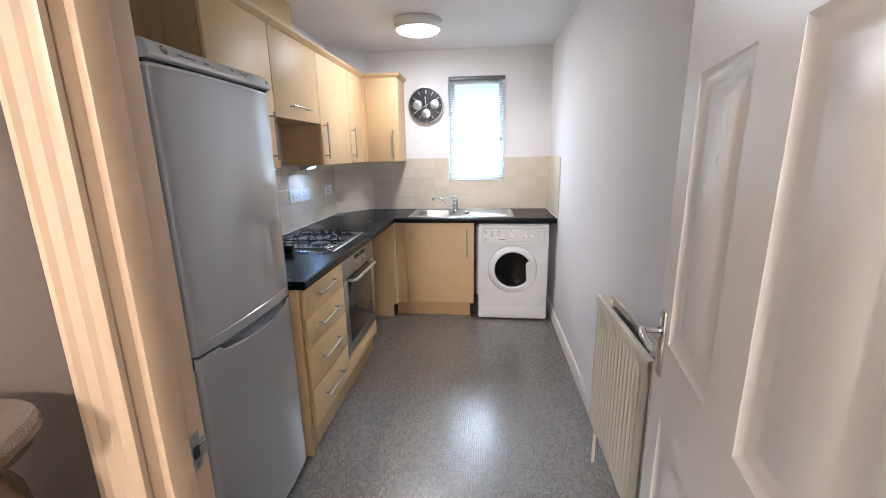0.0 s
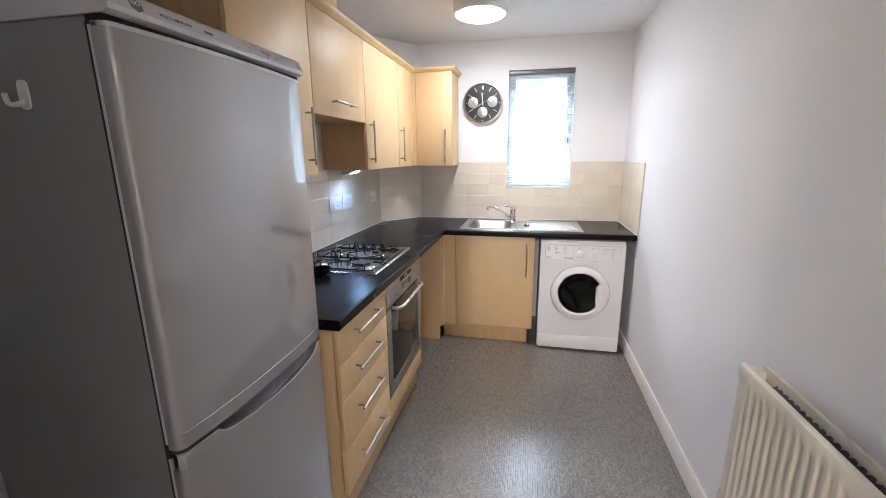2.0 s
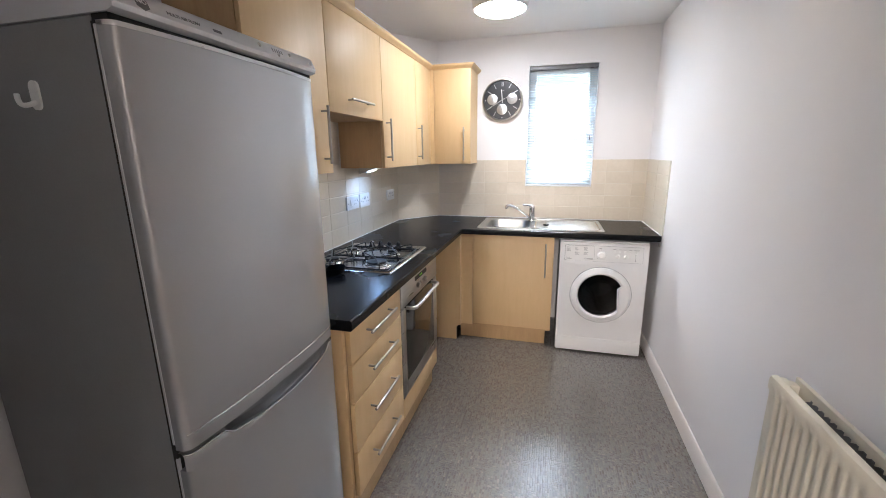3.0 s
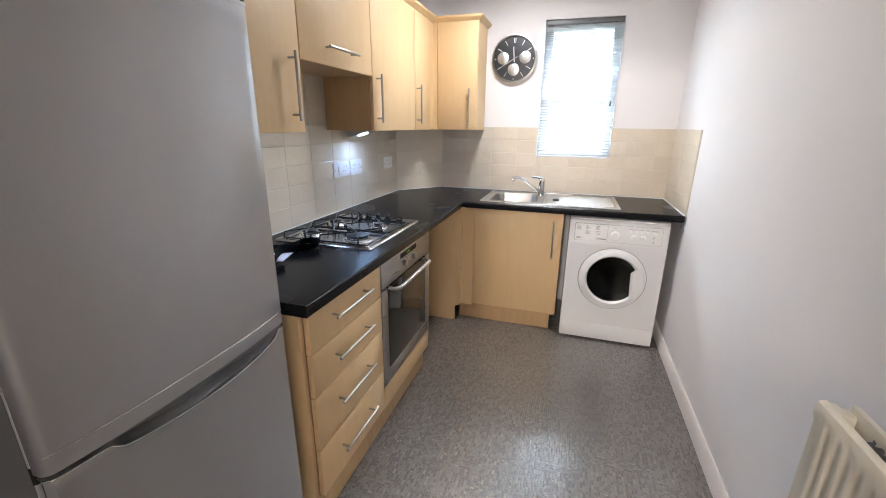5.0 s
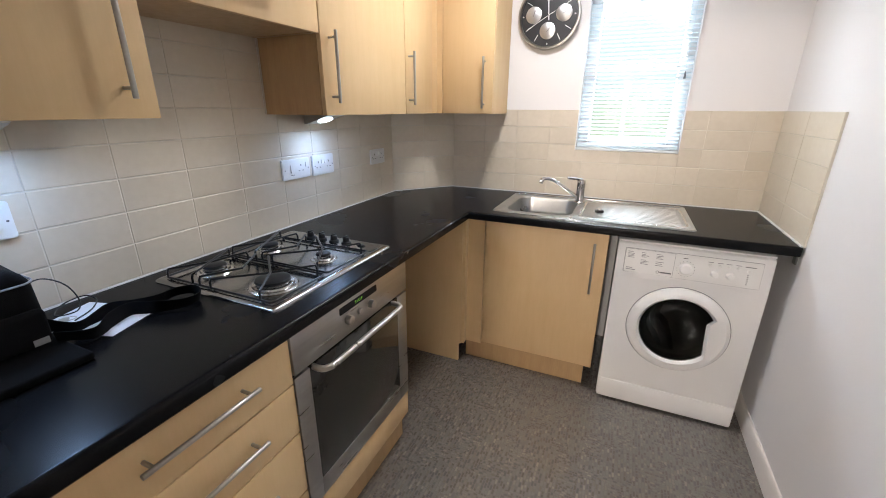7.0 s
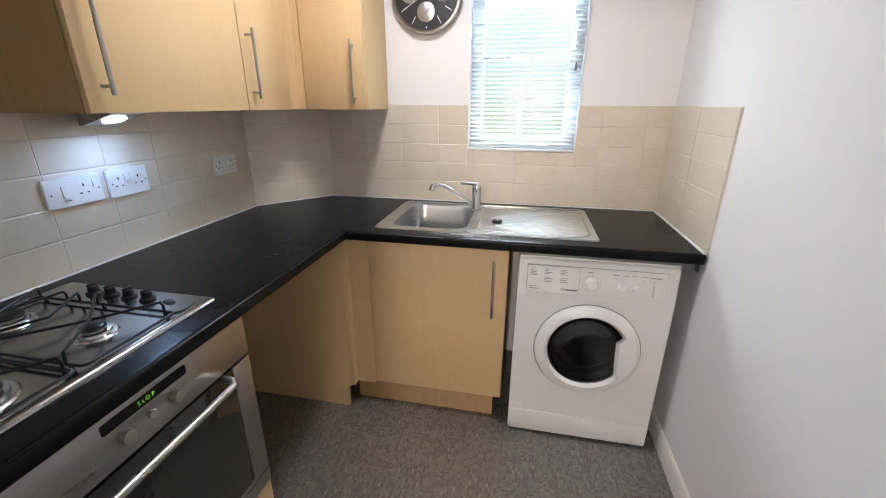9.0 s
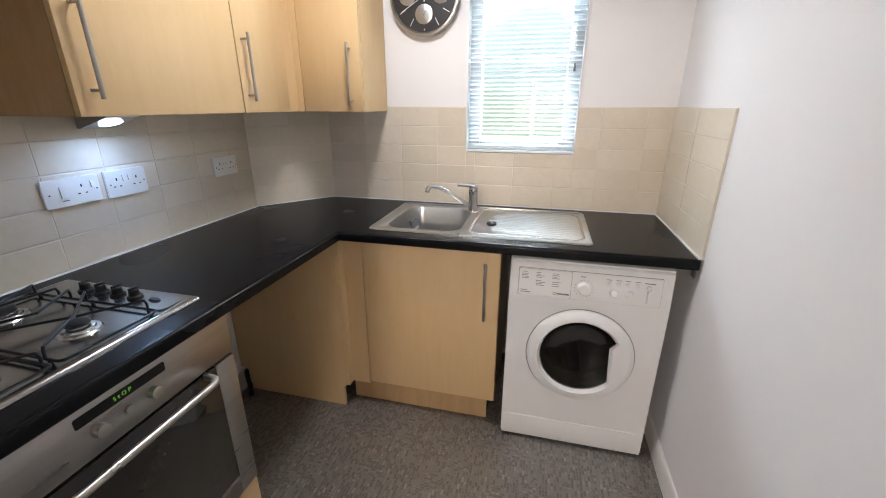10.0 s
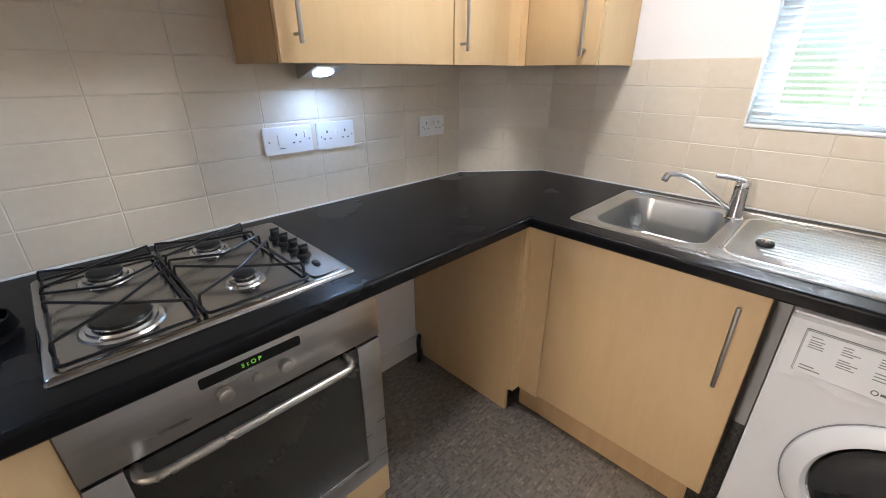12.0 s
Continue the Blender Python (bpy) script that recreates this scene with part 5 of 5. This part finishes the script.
# ---- wall clock ----
def wall_clock():
    c = (0.842, YB - 0.002, 1.896)
    k = thing("wall_clock", c, "round black wall clock with three spun metal subdials", "clock")
    part("case", lathe([(0.0, 0.0), (0.162, 0.0), (0.168, 0.006), (0.169, 0.030), (0.165, 0.037), (0.158, 0.038), (0.153, 0.032), (0.152, 0.024)], c, "Y-", n=64), BAR_STEEL, k, "silver metal rim")
    part("dial", lathe([(0.153, 0.022), (0.0, 0.022)], c, "Y-", n=64), CLOCK_FACE, k, "matt black dial")

    def bar(r0, r1, deg, w, d, dx=0.0, dz=0.0):
        a = radians(deg)
        b = bmesh.new()
        box(-w / 2, w / 2, r0, r1, 0, 0.0008, bm=b)
        b.transform(Matrix.Translation((c[0] + dx, c[1] - d, c[2] + dz)) @ pose(0, 0, 0, 90, 0, 0) @ pose(0, 0, 0, 0, 0, -deg))
        return b

    for hr in range(12):
        if hr in (3, 6, 9):
            part("marker", bar(0.136, 0.144, 30 * hr, 0.006, 0.0225), PLASTIC, k)
        elif hr == 0:
            for s in (-1, 1):
                part("marker", bar(0.108, 0.140, 0, 0.004, 0.0225, dx=s * 0.005), PLASTIC, k)
        else:
            part("marker", bar(0.106, 0.142, 30 * hr, 0.0035, 0.0225), PLASTIC, k)
    part("print_bar", bar(0.072, 0.076, 0, 0.030, 0.0225), PALE_GREY, k)
    for dx, dz in ((-0.083, 0.006), (0.081, 0.008), (-0.002, -0.075)):
        s = part("subdial", lathe([(0.042, 0.0225), (0.043, 0.0245), (0.040, 0.0255), (0.0, 0.0258)], (c[0] + dx, c[1], c[2] + dz), "Y-", n=40), DIAL, k, "spun aluminium subdial")
        part("subdial_needle", bar(-0.006, 0.030, 40 + 300 * dx, 0.0016, 0.0262, dx, dz), RUBBER, s)
    part("hour_needle", bar(-0.024, 0.082, -5, 0.0060, 0.0285), PLASTIC, k)
    part("minute_needle", bar(-0.026, 0.128, 240, 0.0030, 0.0300), PLASTIC, k)
    part("second_needle", bar(-0.010, 0.060, 62, 0.0012, 0.0312), PLASTIC, k)
    part("pivot", cyl((c[0], c[1] - 0.022, c[2]), (c[0], c[1] - 0.033, c[2]), 0.005, n=14), BAR_STEEL, k)


wall_clock()


# ---- sockets, switches and under-cabinet lamps ----
def socket(y0, y1, z0, z1, kind, label):
    s = thing("wall_socket", (0.009, (y0 + y1) / 2, (z0 + z1) / 2), label, "socket", "sockets over the worktop")
    x = 0.0088
    b = prism(rounded(y0, y1, z0, z1, 0.006, 3), "x", x, x + 0.0085)
    bmesh.ops.bevel(b, geom=[e for e in b.edges if all(v.co.x > x + 0.008 for v in e.verts)], offset=0.002, segments=2, affect="EDGES")
    p = part("plate", b, PLASTIC, s)
    xf = x + 0.0086
    zc, yc, w = (z0 + z1) / 2, (y0 + y1) / 2, y1 - y0

    def pins(cy):
        for dy, dz, a, c in ((0, 0.014, 0.0022, 0.0045), (-0.011, -0.010, 0.0036, 0.0018), (0.011, -0.010, 0.0036, 0.0018)):
            part("pin_hole", box(xf - 0.0004, xf + 0.0004, cy + dy - a, cy + dy + a, zc + dz - c, zc + dz + c), DARK, p)

    def rocker(cy, cz, hw=0.0055, hh=0.0105):
        b = bmesh.new()
        prism([(xf - 0.001, cz - hh), (xf + 0.0055, cz - hh), (xf + 0.0025, cz + hh), (xf - 0.001, cz + hh)], "y", cy - hw, cy + hw, bm=b)
        part("switch", b, PLASTIC, p)

    if kind == "double":
        pins(y0 + 0.26 * w)
        pins(y1 - 0.26 * w)
        rocker(yc - 0.010, zc + 0.016)
        rocker(yc + 0.010, zc + 0.016)
    elif kind == "cooker":
        rocker(y0 + 0.34 * w, zc + 0.002, 0.011, 0.017)
        part("print_bar", box(xf - 0.0002, xf + 0.0004, y0 + 0.28 * w, y0 + 0.40 * w, zc - 0.026, zc - 0.0235), GREY_RAIL, p)
        pins(y0 + 0.66 * w)
        rocker(y0 + 0.86 * w, zc + 0.014)
    else:
        for u in (0.28, 0.46, 0.64, 0.80):
            rocker(y0 + u * w, zc - 0.002, 0.009 if u < 0.3 else 0.007, 0.013)
        part("print_bar", box(xf - 0.0002, xf + 0.0004, y0 + 0.24 * w, y0 + 0.32 * w, zc - 0.022, zc - 0.0195), GREY_RAIL, p)
    for u in (0.10, 0.93):
        part("screw", cyl((xf - 0.0004, y0 + u * w, zc - 0.002), (xf + 0.0005, y0 + u * w, zc - 0.002), 0.0028, n=10), GREY_RAIL, p)


socket(2.985, 3.153, 1.114, 1.200, "cooker", "white plastic cooker switch with one socket")
socket(3.172, 3.322, 1.110, 1.202, "double", "white plastic double socket beside the cooker switch")
socket(3.652, 3.796, 1.106, 1.188, "double", "white plastic double socket near the corner")
socket(1.975, 2.130, 1.112, 1.200, "bank", "white plastic plate of four appliance switches")


def cabinet_lamp(y):
    l = thing("under_cabinet_light", (0.11, y, ZU0), "wedge-shaped under-cabinet light, lit cool white", "light", "under-cabinet lights")
    zt = ZU0 - 0.0005
    part("housing", prism([(0.050, zt), (0.175, zt), (0.175, zt - 0.006), (0.062, zt - 0.040), (0.050, zt - 0.040)], "y", y - 0.055, y + 0.055), STEEL, l, "brushed steel wedge")
    m = Matrix.Translation((0.118, y, zt - 0.0243)) @ pose(0, 0, 0, 180, -16.7, 0)
    b = lathe([(0.032, 0.0), (0.032, 0.002), (0.027, 0.004), (0.0, 0.0045)], (0, 0, 0), n=28)
    b.transform(m)
    part("lens", b, LED, l, "glowing round lens")
    light("cabinet_lamp", "AREA", m @ pose(0, 0, 0.010, 180, 0, 0), SPOT_W, (0.42, 0.62, 1.0), 0.09)


cabinet_lamp(2.068)
cabinet_lamp(3.165)


# ---- things left on the worktop ----
ZW = 0.9105
solo("flat_case", box(0.045, 0.372, 1.868, 2.062, ZW, ZW + 0.018, r=0.006, seg=3), FABRIC, "flat black fabric case lying on the worktop", "case", base=(0.2, 1.96, ZW))


def camera_bag():
    z = ZW + 0.0185
    b = thing("shoulder_bag", (0.145, 1.965, z), "small padded black nylon shoulder bag, zipped shut", "bag")
    bm = bmesh.new()
    rings = []
    for inset, h in ((0.008, 0.0), (0.0, 0.006), (-0.002, 0.07), (0.0, 0.138), (0.008, 0.158), (0.028, 0.180), (0.062, 0.192)):
        rings.append([bm.verts.new((u, v, z + hh)) for u, v in rounded(0.040 + inset, 0.250 - inset, 1.850 + inset, 2.052 - inset, 0.030, 5) for hh in (h + 0.012 * math.sin(3 * u * 9) * (h > 0.1),)])
    for a, c in zip(rings, rings[1:]):
        for k in range(len(a)):
            j = (k + 1) % len(a)
            bm.faces.new((a[k], a[j], c[j], c[k]))
    bm.faces.new(rings[0][::-1])
    bm.faces.new(rings[-1])
    bmesh.ops.recalc_face_normals(bm, faces=bm.faces[:])
    part("bag_body", bm, FABRIC, b)
    part("front_pocket", box(0.244, 0.272, 1.885, 2.045, z + 0.008, z + 0.085, r=0.010, seg=3), FABRIC, b)
    part("piping", tube([(u, v, z + 0.140) for u, v in rounded(0.038, 0.252, 1.848, 2.054, 0.030, 5)], 0.0022, n=6, closed=True), PALE_GREY, b, "grey piping along the lid")
    grip = bmesh.new()
    pts = curve([(0.145, 1.895, z + 0.178), (0.145, 1.920, z + 0.212), (0.145, 1.955, z + 0.226), (0.145, 1.995, z + 0.216), (0.145, 2.018, z + 0.176)], 5)
    rows = [[grip.verts.new((x, p.y, p.z + o)) for x, o in ((0.130, 0), (0.160, 0), (0.160, 0.006), (0.130, 0.006))] for p in pts]
    for a, c in zip(rows, rows[1:]):
        for k in range(4):
            grip.faces.new((a[k], a[(k + 1) % 4], c[(k + 1) % 4], c[k]))
    grip.faces.new(rows[0])
    grip.faces.new(rows[-1])
    bmesh.ops.recalc_face_normals(grip, faces=grip.faces[:])
    part("carry_grip", grip, FABRIC, b)
    part("zip_pull", box(0.252, 0.256, 1.955, 1.962, z + 0.085, z + 0.115, r=0.001), BAR_STEEL, b)
    part("tag", box(0.2722, 0.2732, 2.010, 2.036, z + 0.012, z + 0.026), PALE_GREY, b)
    strap = bmesh.new()
    line = curve([(0.235, 2.050, z + 0.034), (0.236, 2.095, 0.935), (0.215, 2.140, 0.930), (0.205, 2.185, 0.932), (0.235, 2.222, 0.930), (0.262, 2.262, 0.932), (0.258, 2.312, 0.935), (0.290, 2.342, 0.936), (0.335, 2.328, 0.934),
                  (0.338, 2.285, 0.932), (0.290, 2.240, 0.930), (0.245, 2.205, 0.931), (0.262, 2.150, 0.930), (0.290, 2.105, 0.928), (0.262, 2.048, 0.942)], 6)
    rows = []
    for k, p in enumerate(line):
        a, c = line[max(0, k - 1)], line[min(len(line) - 1, k + 1)]
        side = Vector((c.y - a.y, a.x - c.x, 0)).normalized()
        lean = 0.5 * math.sin(k * 0.21)
        up = (Vector((0, 0, 1)) + side * lean).normalized()
        h = 0.016
        zc = 0.9115 + h * up.z + 0.001
        q = Vector((p.x, p.y, max(p.z, zc)))
        rows.append([strap.verts.new(q + up * h * s + side * t * 0.0012) for s, t in ((-1, -1), (1, -1), (1, 1), (-1, 1))])
    for a, c in zip(rows, rows[1:]):
        for k in range(4):
            strap.faces.new((a[k], a[(k + 1) % 4], c[(k + 1) % 4], c[k]))
    strap.faces.new(rows[0])
    strap.faces.new(rows[-1])
    bmesh.ops.recalc_face_normals(strap, faces=strap.faces[:])
    part("shoulder_strap", strap, FABRIC, b, "looped black webbing strap")


camera_bag()
pp = bmesh.new()
box(-0.075, 0.075, -0.105, 0.105, 0, 0.0016, bm=pp)
pp.transform(Matrix.Translation((0.185, 2.165, ZW + 0.0003)) @ pose(0, 0, 0, 0, 0, -72))
solo("paper_sheet", pp, PAPER, "folded white paper sheets lying on the worktop", "paper", base=(0.16, 2.15, ZW))
ky = thing("key_bunch", (0.130, 2.120, ZW + 0.002), "small bunch of metal keys lying on the paper", "keys")
zk = ZW + 0.0022
part("ring", tube([(0.126 + 0.011 * math.cos(2 * math.pi * k / 16), 2.132 + 0.011 * math.sin(2 * math.pi * k / 16), zk + 0.0012) for k in range(16)], 0.0011, n=6, closed=True), BAR_STEEL, ky)
for a in (-20, 35, 80):
    kb = bmesh.new()
    prism(rounded(-0.010, 0.010, -0.010, 0.010, 0.007, 4), "z", 0, 0.002, bm=kb)
    box(-0.003, 0.003, -0.040, -0.009, 0, 0.002, bm=kb)
    kb.transform(Matrix.Translation((0.126, 2.118, zk + 0.0012 + a * 0.00002)) @ pose(0, 0, 0, 0, 0, a))
    part("key", kb, BAR_STEEL, ky)
solo("cable", tube(curve([(0.115, 2.066, 1.020), (0.090, 2.115, 1.020), (0.075, 2.160, 0.985), (0.085, 2.175, 0.940), (0.110, 2.155, 0.920), (0.080, 2.120, 0.9155), (0.060, 2.150, 0.930), (0.055, 2.200, 0.932), (0.075, 2.215, 0.918), (0.12, 2.180, 0.9145), (0.15, 2.130, 0.9145)], 6), 0.0018, n=6),
     RUBBER, "thin black cable looping from the bag", "cable", base=(0.1, 2.1, ZW))

# ---- in the empty space under the worktop ----
hs = thing("waste_hose", (0.06, 3.56, 0.0), "black flexible hose end low in the empty appliance space", "hose")
part("hose", tube(curve([(0.035, 3.598, 0.110), (0.050, 3.580, 0.112), (0.070, 3.560, 0.098), (0.078, 3.555, 0.060), (0.078, 3.556, 0.012)]), 0.011, n=12), RUBBER, hs)
part("hose_end", cyl((0.078, 3.556, 0.0), (0.078, 3.556, 0.02), 0.014, n=14), RUBBER, hs)
br = thing("worktop_bracket", (1.985, 3.66, 0.85), "small steel bracket under the worktop end", "bracket")
part("arm", box(1.962, 2.014, 3.640, 3.672, 0.862, 0.8695), STEEL, br)
part("leaf", box(2.009, 2.0148, 3.640, 3.672, 0.826, 0.862), STEEL, br)

# ---- hall: a glazed bowl on a stand beside the door frame ----
hs2 = thing("hall_stand", (0.87, 0.45, 0.0), "small dark hall stand by the door frame", "stand")
part("top", box(0.745, 0.985, 0.335, 0.572, 0.965, 0.990, r=0.004), RUBBER, hs2)
for x in (0.765, 0.965):
    for y in (0.355, 0.552):
        part("leg", box(x - 0.013, x + 0.013, y - 0.013, y + 0.013, 0.0, 0.965, r=0.003), RUBBER, hs2)
bw = thing("glazed_vase", (0.885, 0.462, 0.990), "shiny brown glazed vase with a flared rim on the hall stand", "vase")
part("body", lathe([(0.0, 0.0), (0.050, 0.0), (0.056, 0.006), (0.074, 0.040), (0.082, 0.078), (0.078, 0.112), (0.066, 0.138), (0.064, 0.146), (0.058, 0.144), (0.060, 0.134), (0.070, 0.108), (0.074, 0.078), (0.060, 0.03), (0.0, 0.012)], (0.885, 0.462, 0.9905), n=40), BROWN_GLAZE, bw)
part("rim", lathe([(0.064, 0.146), (0.078, 0.156), (0.096, 0.172), (0.104, 0.186), (0.101, 0.190), (0.090, 0.178), (0.072, 0.162), (0.058, 0.150), (0.058, 0.144)], (0.885, 0.462, 0.9905), n=48), BROWN_GLAZE, bw, "flared glossy rim")


# ---- wall tiles, piece by piece ----
TILE_MESH = {}


def tile(parent, m, w, h):
    """One ceramic tile: a plate with eased edges; m puts its centre and normal."""
    key = (round(w, 3), round(h, 3))
    if key not in TILE_MESH:
        e, d = 0.0018, 0.0075
        bm = bmesh.new()
        lo = [bm.verts.new((sx * w / 2, sy * h / 2, 0.001)) for sx, sy in ((-1, -1), (1, -1), (1, 1), (-1, 1))]
        mi = [bm.verts.new((sx * w / 2, sy * h / 2, d - 0.0012)) for sx, sy in ((-1, -1), (1, -1), (1, 1), (-1, 1))]
        hi = [bm.verts.new((sx * (w / 2 - e), sy * (h / 2 - e), d)) for sx, sy in ((-1, -1), (1, -1), (1, 1), (-1, 1))]
        for a, b in ((lo, mi), (mi, hi)):
            for k in range(4):
                bm.faces.new((a[k], a[(k + 1) % 4], b[(k + 1) % 4], b[k]))
        bm.faces.new(hi)
        TILE_MESH[key] = mesh_of("tile", bm, TILE, Vector((0, 0, 0)), 20)
    ob = new("tile", TILE_MESH[key])
    ob.parent = parent
    ob.matrix_local = m
    return ob


ROWS_Z = [(0.916, 1.020), (1.020, 1.117), (1.117, 1.214), (1.214, 1.311), (1.311, 1.407)]
G = 0.0028
tilt = random.Random(11)


def lay(parent, joints, rows, frame_of, side=0.5):
    """Tiles between neighbouring joints and rows; frame_of(u, v) gives the pose on the wall."""
    for a, b in zip(joints, joints[1:]):
        for z0, z1 in rows:
            if b - a > 0.012:
                tile(parent, frame_of((a + b) / 2, (z0 + z1) / 2) @ pose(0, 0, 0, tilt.uniform(-0.1, 0.1), tilt.uniform(-0.1, 0.1), 0), b - a - side * G, z1 - z0 - G)


def on_left(u, v):
    return Matrix.Translation((0.001, u, v)) @ pose(0, 0, 0, 90, 0, 90)


def on_back(u, v):
    return Matrix.Translation((u, YB - 0.001, v)) @ pose(0, 0, 0, 90, 0, 0)


def on_right(u, v):
    return Matrix.Translation((XR - 0.001, u, v)) @ pose(0, 0, 0, 90, 0, -90)


DA, DB = Vector((0.0, 3.905, 0)), Vector((0.280, YB, 0))
DL = (DB - DA).length
DN = math.degrees(math.atan2(DB.y - DA.y, DB.x - DA.x))


def on_diagonal(u, v):
    p = DA + (DB - DA) * (u / DL)
    return Matrix.Translation((p.x, p.y, v)) @ pose(0, 0, 0, 90, 0, DN)


JL = [1.80, 1.962, 2.168, 2.374, 2.582, 2.790, 2.998, 3.188, 3.378, 3.570, 3.762, 3.905]
part("grout", boxes([(0.0002, 0.0072, 1.80, 3.905, 0.911, 1.407), (0.0002, 0.0072, 2.352, 2.942, 1.407, 1.70)]), GROUT, wall_left)
part("grout", boxes([(0.280, WX0, YB - 0.0072, YB - 0.0002, 0.911, 1.407), (WX1, XR - 0.007, YB - 0.0072, YB - 0.0002, 0.911, 1.407), (WX0, WX1, YB - 0.0072, YB - 0.0002, 0.911, WZ0 - 0.001)]), GROUT, wall_window)
part("grout", box(XR - 0.0072, XR - 0.0002, 3.602, YB, 0.911, 1.407), GROUT, wall_right)
n = Vector((math.sin(radians(DN)), -math.cos(radians(DN))))
q = [(DA.x, DA.y), (DB.x, DB.y), (DB.x + n.x * 0.0068, DB.y + n.y * 0.0068), (DA.x + n.x * 0.0068, DA.y + n.y * 0.0068)]
part("grout", prism(q, "z", 0.911, 1.384), GROUT, wall_corner)
lay(wall_left, JL, ROWS_Z, on_left)
lay(wall_left, [2.353, 2.374, 2.582, 2.790, 2.941], [(1.407, 1.504), (1.504, 1.601), (1.601, 1.698)], on_left)
lay(wall_window, [0.280, 0.496, 0.700, 0.900, WX0], ROWS_Z, on_back, 0.28)
lay(wall_window, [WX1, 1.700, 1.900, XR - 0.008], ROWS_Z, on_back, 0.28)
lay(wall_window, [WX0, 1.100, 1.300, 1.500, WX1], ROWS_Z[:2] + [(1.117, WZ0)], on_back, 0.28)
lay(wall_right, [3.602, 3.918, YB - 0.008], ROWS_Z, on_right, 0.28)
lay(wall_corner, [0.004, 0.218, DL - 0.004], ROWS_Z[:4] + [(1.311, 1.384)], on_diagonal)
